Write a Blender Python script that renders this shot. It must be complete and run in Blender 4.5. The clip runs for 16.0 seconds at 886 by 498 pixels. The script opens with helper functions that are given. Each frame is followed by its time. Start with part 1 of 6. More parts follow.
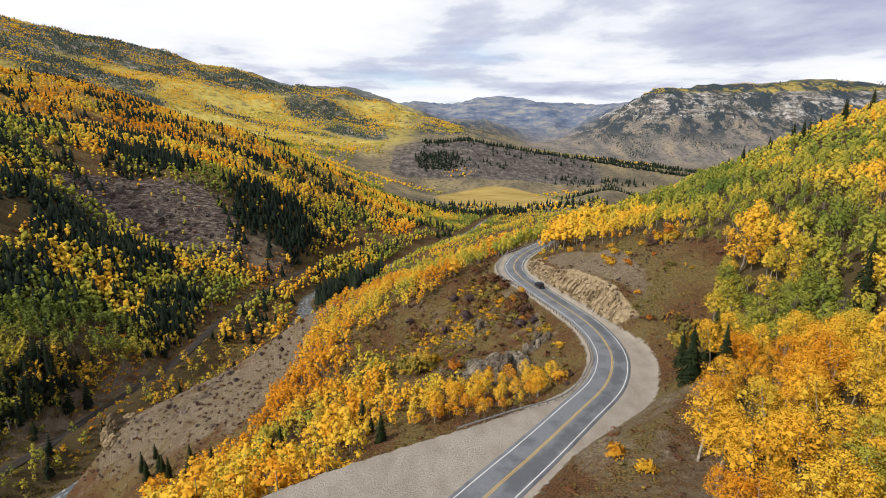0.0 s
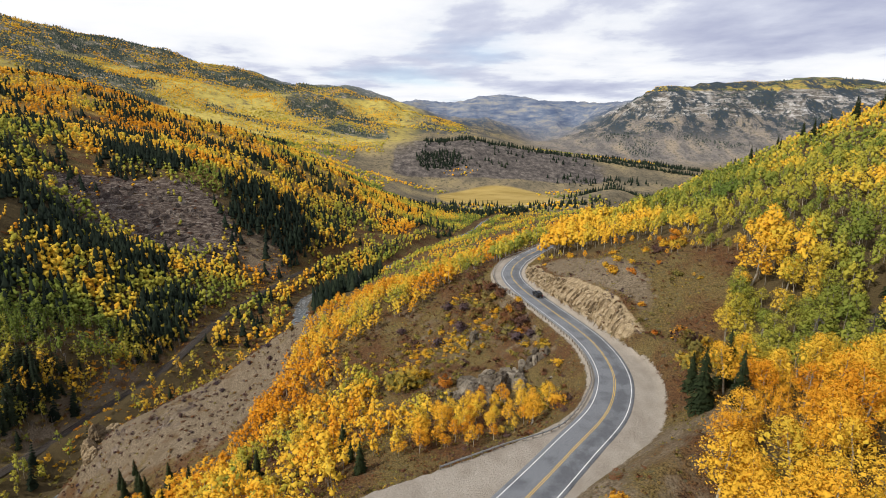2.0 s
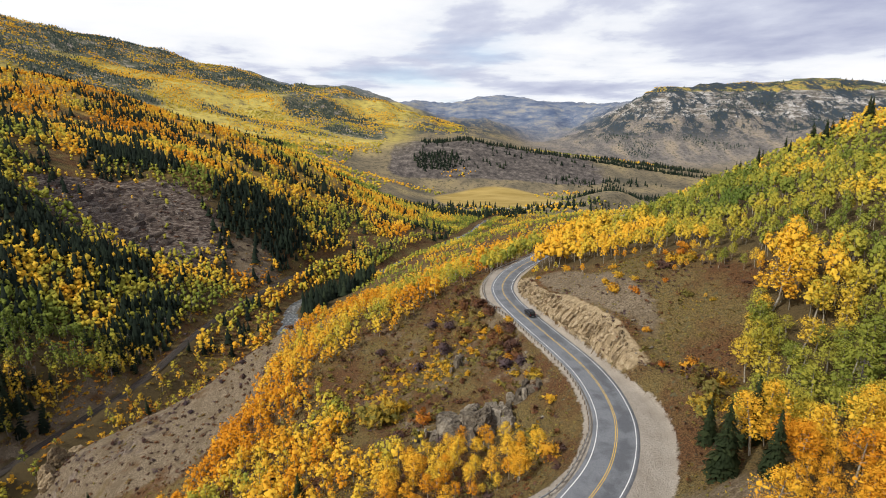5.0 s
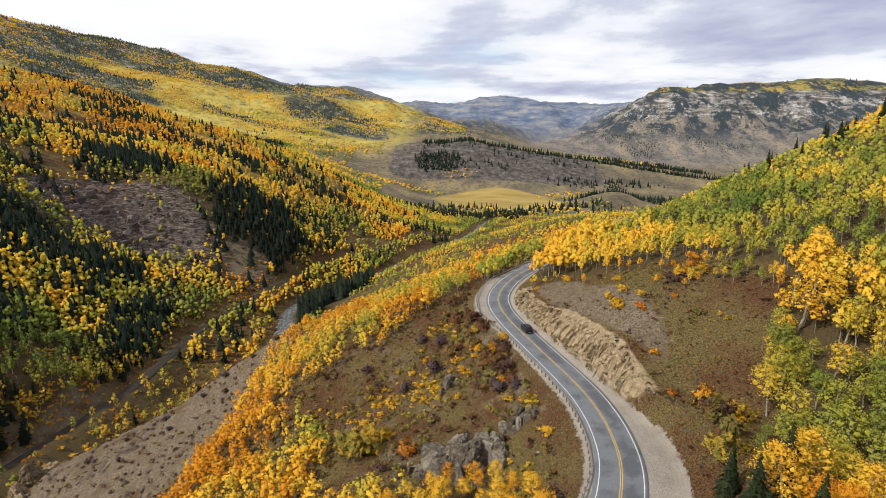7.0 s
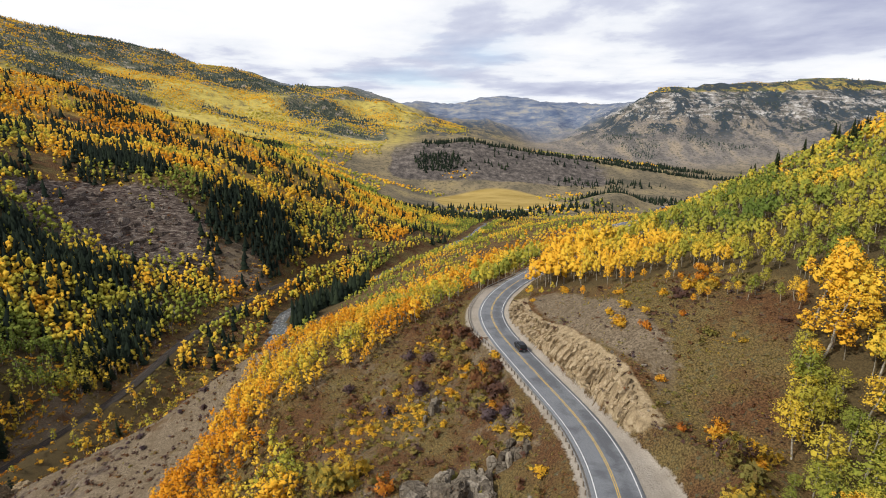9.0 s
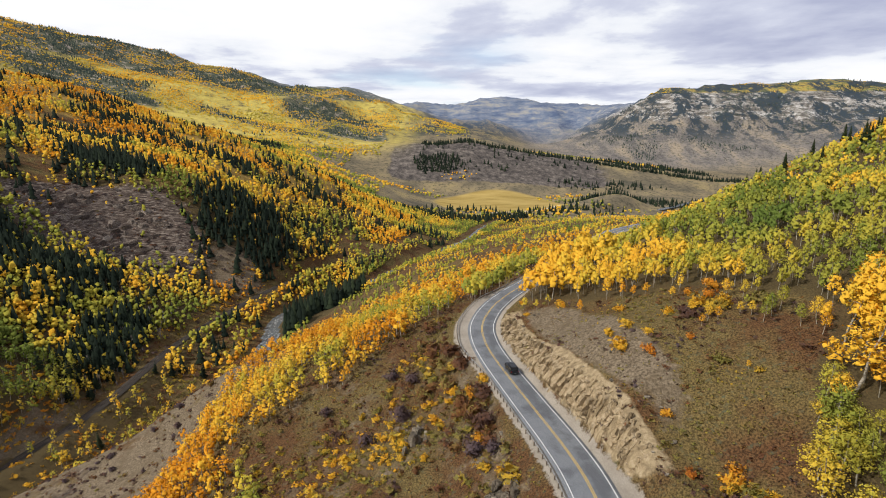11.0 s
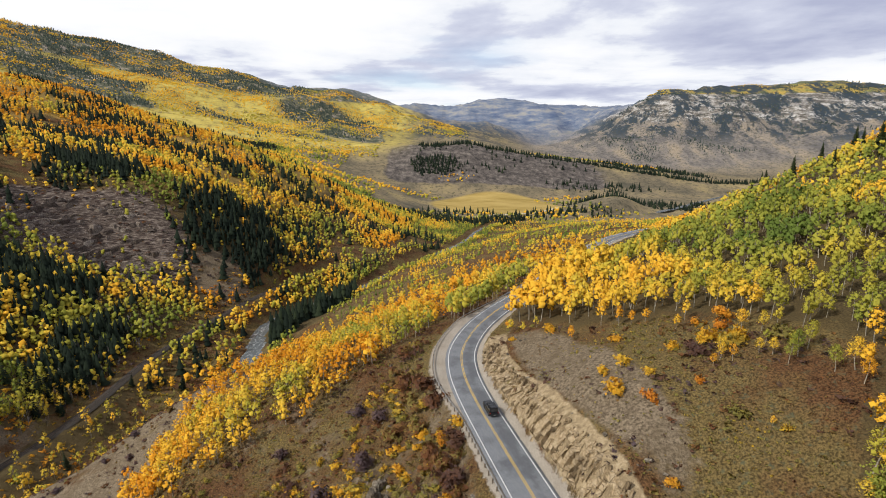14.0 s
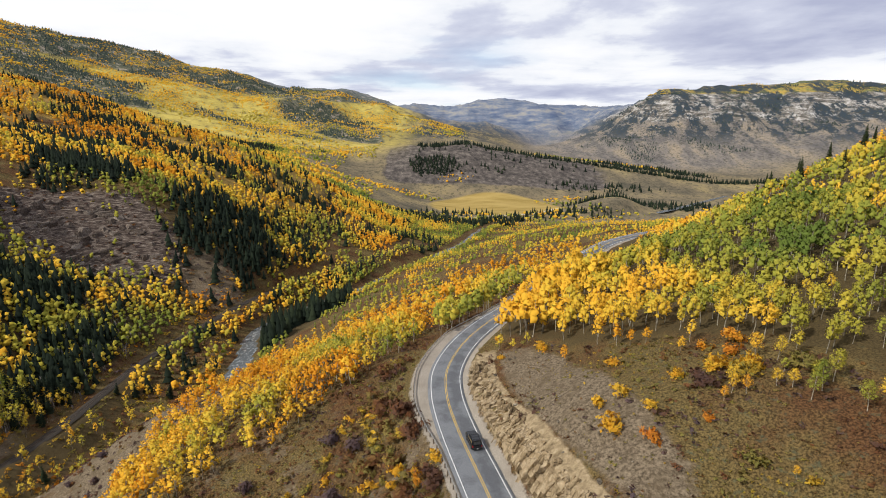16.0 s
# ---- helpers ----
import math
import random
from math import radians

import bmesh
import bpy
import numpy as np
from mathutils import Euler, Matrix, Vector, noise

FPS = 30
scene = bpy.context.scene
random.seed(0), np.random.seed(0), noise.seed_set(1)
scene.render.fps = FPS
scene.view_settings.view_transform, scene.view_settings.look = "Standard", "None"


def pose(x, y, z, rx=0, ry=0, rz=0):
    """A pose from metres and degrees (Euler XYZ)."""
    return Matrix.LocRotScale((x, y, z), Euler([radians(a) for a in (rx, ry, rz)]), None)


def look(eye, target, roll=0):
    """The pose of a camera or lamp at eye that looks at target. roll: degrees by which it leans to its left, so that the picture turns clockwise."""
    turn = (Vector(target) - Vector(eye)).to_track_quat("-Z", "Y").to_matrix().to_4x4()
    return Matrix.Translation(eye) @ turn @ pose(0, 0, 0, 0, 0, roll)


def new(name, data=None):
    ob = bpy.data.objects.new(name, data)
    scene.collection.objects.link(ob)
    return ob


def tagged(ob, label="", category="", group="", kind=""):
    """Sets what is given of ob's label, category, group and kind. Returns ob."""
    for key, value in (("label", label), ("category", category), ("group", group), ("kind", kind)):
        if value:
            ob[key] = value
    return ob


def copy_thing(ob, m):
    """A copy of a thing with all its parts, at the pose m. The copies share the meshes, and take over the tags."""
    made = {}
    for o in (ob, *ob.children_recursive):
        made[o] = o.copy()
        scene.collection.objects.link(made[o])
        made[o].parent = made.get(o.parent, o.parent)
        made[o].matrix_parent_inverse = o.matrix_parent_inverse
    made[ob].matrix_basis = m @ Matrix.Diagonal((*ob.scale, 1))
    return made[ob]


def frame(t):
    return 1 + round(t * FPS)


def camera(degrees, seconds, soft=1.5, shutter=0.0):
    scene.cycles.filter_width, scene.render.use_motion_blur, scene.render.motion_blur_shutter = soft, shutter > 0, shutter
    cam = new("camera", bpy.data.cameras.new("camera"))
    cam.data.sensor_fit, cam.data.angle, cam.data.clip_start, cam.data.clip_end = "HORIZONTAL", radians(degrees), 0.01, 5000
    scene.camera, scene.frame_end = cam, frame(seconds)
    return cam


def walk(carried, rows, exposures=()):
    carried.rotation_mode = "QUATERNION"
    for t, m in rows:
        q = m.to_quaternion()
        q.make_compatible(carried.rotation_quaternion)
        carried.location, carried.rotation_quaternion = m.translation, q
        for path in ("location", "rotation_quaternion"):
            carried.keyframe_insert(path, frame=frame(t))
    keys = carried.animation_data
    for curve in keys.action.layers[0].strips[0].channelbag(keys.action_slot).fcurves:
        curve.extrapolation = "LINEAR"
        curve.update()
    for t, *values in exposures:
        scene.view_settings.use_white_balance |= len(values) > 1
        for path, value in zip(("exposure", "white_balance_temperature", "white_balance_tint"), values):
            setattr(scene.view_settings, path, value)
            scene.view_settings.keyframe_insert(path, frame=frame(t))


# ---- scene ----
cam = camera(80.68, 16.0, soft=1.0)
# seconds, place, tilt, heading, lean
PATH = [
    (0, 0, 0, 180, 76.624, -0.004, 0.016),
    (0.5, 0.82, 2.46, 180.12, 76.587, -0.027, 0.008),
    (1, 1.63, 4.99, 180.22, 76.576, -0.031, -0.016),
    (1.5, 2.43, 7.6, 180.28, 76.539, 0.096, -0.012),
    (2, 3.23, 10.27, 180.33, 76.483, 0.247, -0.045),
    (2.5, 4.03, 12.99, 180.35, 76.483, 0.271, -0.012),
    (3, 4.83, 15.77, 180.36, 76.484, 0.291, 0.005),
    (3.5, 5.62, 18.59, 180.36, 76.493, 0.278, -0.041),
    (4, 6.43, 21.44, 180.35, 76.492, 0.201, -0.028),
    (6.5, 10.55, 36.02, 180.21, 76.619, 0.111, 0.042),
    (7, 11.4, 38.97, 180.19, 76.597, 0.373, 0.023),
    (7.5, 12.27, 41.92, 180.16, 76.618, 0.379, -0.018),
    (8, 13.15, 44.86, 180.14, 76.622, 0.394, -0.038),
    (8.5, 14.04, 47.8, 180.13, 76.644, 0.416, -0.036),
    (9, 14.94, 50.73, 180.12, 76.641, 0.474, -0.056),
    (11.5, 19.64, 65.16, 180.12, 76.759, 0.524, 0.009),
    (12, 20.61, 67.99, 180.14, 76.786, 0.393, -0.028),
    (12.5, 21.6, 70.8, 180.15, 76.807, 0.364, -0.033),
    (13, 22.59, 73.6, 180.16, 76.817, 0.324, -0.048),
    (13.5, 23.58, 76.38, 180.17, 76.862, 0.363, -0.025),
    (14, 24.59, 79.14, 180.17, 76.878, 0.393, 0.017),
    (14.5, 25.59, 81.88, 180.16, 76.88, 0.391, 0.018),
    (15, 26.6, 84.61, 180.15, 76.873, 0.409, 0.018),
    (15.5, 27.61, 87.32, 180.13, 76.889, 0.433, -0.004),
    (16, 28.61, 90.03, 180.08, 76.908, 0.427, -0.08),
]


def flight_pose(x, y, z, tilt, heading, lean):
    return pose(x, y, z, tilt, 0, heading) @ pose(0, 0, 0, 0, 0, lean)


walk(cam, [(row[0], flight_pose(*row[1:])) for row in PATH])

# ---- sky and sun ----
SUN_TURN, SUN_HEIGHT = radians(242), radians(44)  # compass-like turn from +y towards +x, and height
SUN_WAY = Vector((math.sin(SUN_TURN) * math.cos(SUN_HEIGHT), math.cos(SUN_TURN) * math.cos(SUN_HEIGHT), math.sin(SUN_HEIGHT)))


def ramp(nodes, stops, mode="LINEAR"):
    r = nodes.new("ShaderNodeValToRGB")
    r.color_ramp.interpolation = mode
    while len(r.color_ramp.elements) < len(stops):
        r.color_ramp.elements.new(0.5)
    for e, (p, c) in zip(r.color_ramp.elements, stops):
        e.position, e.color = p, (c, c, c, 1) if isinstance(c, (int, float)) else (*c, 1)
    return r


def make_sky():
    world = bpy.data.worlds.new("autumn_sky")
    scene.world = world
    world.use_nodes = True
    nodes, links = world.node_tree.nodes, world.node_tree.links
    nodes.clear()
    out, back = nodes.new("ShaderNodeOutputWorld"), nodes.new("ShaderNodeBackground")
    sky = nodes.new("ShaderNodeTexSky")
    sky.sky_type, sky.sun_disc, sky.sun_elevation, sky.sun_rotation = "NISHITA", False, SUN_HEIGHT, SUN_TURN
    sky.altitude, sky.dust_density = 2000, 1.0
    dim = nodes.new("ShaderNodeVectorMath")
    dim.operation, dim.inputs[3].default_value = "SCALE", 0.13
    links.new(sky.outputs[0], dim.inputs[0])
    # a deck of cloud: the way to the sky laid onto a flat layer
    place, parts = nodes.new("ShaderNodeTexCoord"), nodes.new("ShaderNodeSeparateXYZ")
    links.new(place.outputs["Generated"], parts.inputs[0])
    lift = nodes.new("ShaderNodeMath")
    lift.operation, lift.inputs[1].default_value = "ADD", 0.11
    links.new(parts.outputs[2], lift.inputs[0])
    low = nodes.new("ShaderNodeMath")
    low.operation, low.inputs[1].default_value = "MAXIMUM", 0.03
    links.new(lift.outputs[0], low.inputs[0])
    flat = nodes.new("ShaderNodeVectorMath")
    flat.operation = "DIVIDE"
    links.new(place.outputs["Generated"], flat.inputs[0])
    triple = nodes.new("ShaderNodeCombineXYZ")
    for i in range(3):
        links.new(low.outputs[0], triple.inputs[i])
    links.new(triple.outputs[0], flat.inputs[1])
    flatten = nodes.new("ShaderNodeVectorMath")
    flatten.operation, flatten.inputs[1].default_value = "MULTIPLY", (1.0, 1.0, 0.0)
    links.new(flat.outputs[0], flatten.inputs[0])
    shift = nodes.new("ShaderNodeVectorMath")
    shift.operation, shift.inputs[1].default_value = "ADD", CLOUD_SHIFT
    links.new(flatten.outputs[0], shift.inputs[0])
    big, fine = nodes.new("ShaderNodeTexNoise"), nodes.new("ShaderNodeTexNoise")
    for n, scale, detail, rough, bend in ((big, 0.62, 11, 0.56, 0.15), (fine, 0.45, 6, 0.5, 0.1)):
        n.inputs["Scale"].default_value, n.inputs["Detail"].default_value = scale, detail
        n.inputs["Roughness"].default_value, n.inputs["Distortion"].default_value = rough, bend
        links.new(shift.outputs[0], n.inputs["Vector"])
    shade = ramp(nodes, [(0.36, (0.93, 0.935, 0.945)), (0.44, (0.88, 0.89, 0.92)), (0.50, (0.80, 0.825, 0.88)), (0.55, (0.60, 0.63, 0.75)), (0.66, (0.42, 0.45, 0.60))])
    heavier = nodes.new("ShaderNodeMath")  # thicker cloud towards the east
    heavier.operation, heavier.inputs[1].default_value = "MULTIPLY_ADD", 0.09
    links.new(parts.outputs[0], heavier.inputs[0])
    links.new(big.outputs["Fac"], heavier.inputs[2])
    links.new(heavier.outputs[0], shade.inputs[0])
    cover = ramp(nodes, [(0.30, 0.55), (0.42, 1.0)])
    links.new(fine.outputs["Fac"], cover.inputs[0])
    mix = nodes.new("ShaderNodeMix")
    mix.data_type = "RGBA"
    links.new(cover.outputs[0], mix.inputs["Factor"])
    links.new(dim.outputs[0], mix.inputs["A"])
    links.new(shade.outputs[0], mix.inputs["B"])
    # the deck is thicker, and darker, overhead
    thick = ramp(nodes, [(0.66, 1.0), (0.84, 0.8)])
    darker = nodes.new("ShaderNodeMix")
    darker.data_type, darker.blend_type = "RGBA", "MULTIPLY"
    darker.inputs["Factor"].default_value = 1.0
    links.new(mix.outputs["Result"], darker.inputs["A"])
    links.new(thick.outputs[0], darker.inputs["B"])
    # below the horizon: dull ground
    below = ramp(nodes, [(0.47, (0.10, 0.09, 0.07)), (0.49, (0.9, 0.92, 0.96))])
    half = nodes.new("ShaderNodeMath")
    half.operation, half.inputs[1].default_value, half.inputs[2].default_value = "MULTIPLY_ADD", 0.5, 0.5
    links.new(parts.outputs[2], half.inputs[0])
    links.new(half.outputs[0], below.inputs[0])
    links.new(half.outputs[0], thick.inputs[0])
    choose = nodes.new("ShaderNodeMix")
    choose.data_type = "RGBA"
    edge = ramp(nodes, [(0.49, 0.0), (0.5, 1.0)])
    links.new(half.outputs[0], edge.inputs[0])
    links.new(edge.outputs[0], choose.inputs["Factor"])
    links.new(below.outputs[0], choose.inputs["A"])
    links.new(darker.outputs["Result"], choose.inputs["B"])
    links.new(choose.outputs["Result"], back.inputs[0])
    back.inputs[1].default_value = SKY_LEVEL
    links.new(back.outputs[0], out.inputs[0])


CLOUD_SHIFT, SKY_LEVEL = (3.4, 9.2, 0.0), 1.1
make_sky()
sun = new("sun", bpy.data.lights.new("sun", "SUN"))
sun.data.energy, sun.data.angle, sun.data.color = 3.8, radians(3), (1.0, 0.96, 0.89)
sun.matrix_world = look(SUN_WAY * 100, (0, 0, 0))
scene.view_settings.exposure = 0.0

# ---- the lie of the land ----
def lattice(ix, iy, seed):
    h = (ix * 374761393 + iy * 668265263 + seed * 974634777) & 0x7FFFFFFF
    h = ((h ^ (h >> 13)) * 1274126177) & 0x7FFFFFFF
    return ((h ^ (h >> 16)) & 0xFFFF) / 65535.0


def value_noise(x, y, seed=0):
    x, y = np.asarray(x, float), np.asarray(y, float)
    ix, iy = np.floor(x).astype(np.int64), np.floor(y).astype(np.int64)
    fx, fy = x - ix, y - iy
    fx, fy = fx * fx * (3 - 2 * fx), fy * fy * (3 - 2 * fy)
    a, b = lattice(ix, iy, seed), lattice(ix + 1, iy, seed)
    c, d = lattice(ix, iy + 1, seed), lattice(ix + 1, iy + 1, seed)
    return (a + (b - a) * fx) * (1 - fy) + (c + (d - c) * fx) * fy - 0.5


def fbm(x, y, size, seed=0, octaves=4):
    total = 0.0
    for k in range(octaves):
        total = total + value_noise(x * 2**k / size, y * 2**k / size, seed + k) * 0.5**k
    return total


def ridged(x, y, size, seed=0, octaves=4):
    total = 0.0
    for k in range(octaves):
        total = total + (0.25 - np.abs(value_noise(x * 2**k / size, y * 2**k / size, seed + k))) * 0.55**k
    return total


def smooth(a, b, v):
    s = np.clip((v - a) / (b - a), 0, 1)
    return s * s * (3 - 2 * s)


def spline(knots, step):
    """A smooth line through the knots (Catmull-Rom), one point about every step metres."""
    k = np.array(knots, float)
    k = np.vstack([2 * k[0] - k[1], k, 2 * k[-1] - k[-2]])
    out = []
    for i in range(1, len(k) - 2):
        n = max(2, int(np.linalg.norm(k[i + 1] - k[i]) / step))
        s = np.linspace(0, 1, n, endpoint=False)[:, None]
        p0, p1, p2, p3 = k[i - 1], k[i], k[i + 1], k[i + 2]
        out.append(0.5 * (2 * p1 + (p2 - p0) * s + (2 * p0 - 5 * p1 + 4 * p2 - p3) * s**2 + (3 * p1 - p0 - 3 * p2 + p3) * s**3))
    return np.vstack(out + [k[-2:-1]])


def road_height(y):
    return 127.0 - 0.04 * (np.clip(y, -60, 420) - 130)


ROAD_KNOTS = [(-60, -60), (-38, 2), (-8.5, 44), (5.8, 62.4), (14.9, 73.5), (24, 85.1), (33.3, 97.4), (38.6, 109.8), (40.4, 121), (40.2, 132.5),
              (38.4, 143.5), (34.6, 160), (30.4, 179), (28.5, 193), (29.0, 206), (33.3, 222), (40.5, 238), (50.4, 255), (67, 285),
              (84, 318), (104, 352), (128, 386), (170, 420), (240, 440)]
ROAD = spline(ROAD_KNOTS, 1.0)
ROAD = np.column_stack([ROAD, road_height(ROAD[:, 1])])
RIVER_KNOTS = [(-290, 40, 2), (-215, 150, 1), (-180, 238, 0), (-152, 320, -1), (-130, 400, -1), (-136, 480, -2), (-146, 545, -3), (-112, 612, -4),
               (-74, 676, -5), (-48, 740, -6), (-22, 800, -7), (20, 880, -10), (60, 1000, -18), (90, 1140, -28), (150, 1270, -38), (330, 1330, -42), (600, 1500, -46), (1000, 1900, -50)]
RIVER = spline(RIVER_KNOTS, 6.0)
RAIL_KNOTS = [(-330, 60, 11), (-262, 150, 9), (-226, 232, 8), (-210, 300, 8), (-200, 364, 8), (-200, 453, 9), (-181, 543, 11), (-160, 610, 12), (-118, 690, 12), (-70, 770, 11), (-30, 840, 9)]
RAIL = spline(RAIL_KNOTS, 3.0)

# ridge, bench and foot lines of each landform
SPUR = [(12, 220, 121), (-2, 256, 108), (-12, 242, 109), (-31, 248, 101), (-68, 242, 87), (-96, 232, 69), (-123, 226, 56), (-146, 214, 46),
        (-29, 195, 109), (-33, 180, 104), (-70, 211, 78), (-12, 178, 108), (13, 133, 115), (17, 150, 117), (-10, 120, 112), (-40, 130, 96), (-90, 150, 62), (-110, 190, 60),
        (-75, 90, 90), (-160, 160, 12), (-140, 100, 40), (-50, 20, 126), (-150, -20, 90)]
SPUR_NORTH = [(-60, 300, 66), (-10, 300, 92), (-100, 300, 38), (-120, 380, 12), (30, 300, 110), (60, 360, 102), (0, 380, 76), (-60, 420, 36), (40, 470, 76), (100, 440, 100), (52, 531, 56),
              (-40, 560, 22), (52, 630, 44), (120, 600, 70), (0, 700, 12), (90, 760, 28), (160, 700, 58), (130, 900, 8), (230, 820, 40), (180, 1080, -18), (320, 1000, 5), (330, 1180, -34)]
EAST_HILL = [(55, 139, 134), (52, 156, 138), (57, 163, 140.5), (58, 125, 130), (64, 104, 132), (40, 66, 133), (48, 60, 137), (30, 48, 135), (85, 80, 146), (73, 165, 146), (78, 134, 143), (100, 100, 148), (99, 187, 151),
             (117, 193, 158), (150, 130, 166), (72, 210, 138), (70, 250, 131), (110, 250, 146), (150, 250, 160), (194, 294, 169), (235, 350, 168), (140, 310, 141), (158, 351, 133), (139, 377, 122), (97, 312, 119.5), (113, 340, 118.5), (84, 287, 121), (205, 350, 155),
             (255, 312, 188), (280, 380, 182), (300, 200, 204), (200, 430, 126), (300, 480, 128), (420, 400, 180), (250, 90, 190), (320, 640, 80), (130, 20, 150), (300, -60, 190)]
WEST_SLOPE = [(-235, 303, 36), (-273, 330, 52), (-254, 504, 38), (-307, 480, 70), (-325, 490, 78), (-383, 453, 128), (-317, 528, 70), (-300, 551, 56), (-226, 546, 26), (-211, 594, 44), (-353, 575, 105),
              (-289, 619, 110), (-295, 679, 128), (-394, 670, 148), (-215, 680, 80), (-170, 775, 38), (-114, 874, 32), (-45, 850, 10), (-269, 893, 106), (-181, 995, 67), (-90, 980, 22), (-438, 1022, 172), (-580, 863, 180),
              (-330, 400, 82), (-300, 250, 48), (-400, 300, 110), (-560, 460, 200), (-460, 600, 160), (-320, 120, 20)]
WEST_BENCH = [(-780, 1100, 262), (-760, 1320, 228), (-560, 1240, 180), (-380, 1250, 120), (-220, 1200, 58), (-80, 1150, 0), (-40, 1350, -28), (-250, 1500, 45), (-480, 1600, 108), (-900, 800, 300), (-1200, 500, 400),
              (-620, 1900, 110), (-330, 1900, 55), (-160, 1700, 0), (-1000, 1650, 150), (-860, 1600, 135), (-1300, 1450, 250)]
FAR_WEST = [(-1872, 2364, 565), (-1300, 2250, 300), (-1624, 2968, 548), (-1150, 2700, 330), (-985, 3347, 418), (-500, 2560, 200), (-400, 2500, 150), (-250, 2450, 105), (-700, 2450, 190), (-560, 3100, 262), (-676, 3967, 424), (-280, 3400, 250), (23, 3605, 196),
            (-80, 2900, 165), (-2600, 1800, 800), (-1800, 1200, 520), (-1200, 4400, 430)]
MOUND = [(-165, 2090, 104), (92, 2130, 116), (300, 2120, 82), (490, 2110, 52), (880, 2060, -8), (-60, 1900, 30), (120, 1870, 10), (300, 1860, -8), (500, 1850, -25), (700, 1800, -36), (-120, 1800, -10), (60, 1780, -30),
         (0, 2320, 85), (300, 2330, 62), (330, 2640, 82), (830, 2440, 18), (600, 2800, 40), (450, 1495, -8), (520, 1520, -10)]
MEADOW = [(10, 1500, -38), (0, 1720, -38), (115, 1390, -40), (170, 1600, -40), (250, 1450, -40), (330, 1740, -41), (390, 1600, -42), (560, 1690, -43), (560, 1400, -42), (700, 1200, -10), (800, 800, 90), (1000, 1500, -30), (1200, 2000, -30)]
EAST_RANGE = [(700, 3250, 60), (1000, 3300, 208), (1130, 3440, 268), (1330, 3420, 372), (1660, 3450, 412), (2200, 3450, 438), (2800, 3450, 432), (1250, 2950, 120), (1700, 2950, 190), (1450, 2600, 0), (2000, 2500, 60), (2500, 2800, 240), (1800, 2200, 0), (1100, 2750, 10), (3300, 2400, 350), (2400, 1500, 250)]
FAR_RANGE = [(-700, 4750, 330), (0, 4700, 372), (330, 4720, 386), (600, 4750, 390), (800, 4700, 378), (1300, 4720, 392), (1900, 4700, 380), (350, 3900, 205), (560, 4000, 150), (150, 4150, 230), (700, 3800, 60), (3200, 4700, 420), (-2200, 4700, 640)]


def unevenness(points, factor, least):
    away = np.hypot(points[:, None, 0] - points[None, :, 0], points[:, None, 1] - points[None, :, 1]) + np.eye(len(points)) * 1e9
    return np.maximum(away.min(1) * factor, least)


def blend_surface(points):
    """Weights of a smooth surface over landform lines."""
    n = len(points)
    soft = unevenness(points, 0.6, 6.0)
    r = np.hypot(points[:, None, 0] - points[None, :, 0], points[:, None, 1] - points[None, :, 1])
    a = np.zeros((n + 3, n + 3))
    a[:n, :n] = -np.sqrt(r**2 + soft[None, :] ** 2)
    flat = np.column_stack([np.ones(n), points[:, :2] / 1000])
    a[:n, n:], a[n:, :n] = flat, flat.T
    return np.linalg.solve(a, np.r_[points[:, 2], 0, 0, 0]), soft


FORMS = np.vstack([np.array(some, float) for some in (SPUR, SPUR_NORTH, EAST_HILL, WEST_SLOPE, WEST_BENCH, FAR_WEST, MOUND, MEADOW, EAST_RANGE, FAR_RANGE)]
                  + [np.array(RIVER_KNOTS, float), np.array(RAIL_KNOTS, float)[::2] + [-6, 0, 0], ROAD[20::22] + [0, 0, -0.3], ROAD[160:250:22] + [9, 0, 7]])
WEIGHTS, SOFT = blend_surface(FORMS)


def raw_height(x, y):
    shape = np.shape(x)
    x, y = np.ravel(x).astype(float), np.ravel(y).astype(float)
    z = np.empty(len(x))
    for i in range(0, len(x), 20000):
        xs, ys = x[i:i + 20000], y[i:i + 20000]
        k = -np.sqrt((xs[:, None] - FORMS[None, :, 0]) ** 2 + (ys[:, None] - FORMS[None, :, 1]) ** 2 + SOFT[None, :] ** 2)
        z[i:i + 20000] = k @ WEIGHTS[:-3] + WEIGHTS[-3] + WEIGHTS[-2] * xs / 1000 + WEIGHTS[-1] * ys / 1000
    return z.reshape(shape)


def along(line, x, y):
    """For each place the nearest point of the line: signed distance (right of the way positive), height there, index."""
    shape = np.shape(x)
    x, y = np.ravel(x).astype(float), np.ravel(y).astype(float)
    d, h, n = np.full(len(x), 1e6), np.zeros(len(x)), np.zeros(len(x), int)
    near = (x > line[:, 0].min() - 90) & (x < line[:, 0].max() + 90) & (y > line[:, 1].min() - 90) & (y < line[:, 1].max() + 90)
    ids = np.nonzero(near)[0]
    way = np.gradient(line[:, :2], axis=0)
    way /= np.linalg.norm(way, axis=1, keepdims=True)
    for i in range(0, len(ids), 20000):
        k = ids[i:i + 20000]
        dx, dy = x[k, None] - line[None, :, 0], y[k, None] - line[None, :, 1]
        j = (dx * dx + dy * dy).argmin(1)
        ex, ey = x[k] - line[j, 0], y[k] - line[j, 1]
        side = np.sign(ex * way[j, 1] - ey * way[j, 0])
        d[k], h[k], n[k] = side * np.hypot(ex, ey), line[j, 2], j
    return d.reshape(shape), h.reshape(shape), n.reshape(shape)


HALF = 3.25  # from the middle of the road to a white edge line


def right_shoulder(y):
    return HALF + 1.6 + 4.4 * smooth(70, 92, y) * (1 - smooth(112, 142, y)) + 0.8 * smooth(205, 230, y)


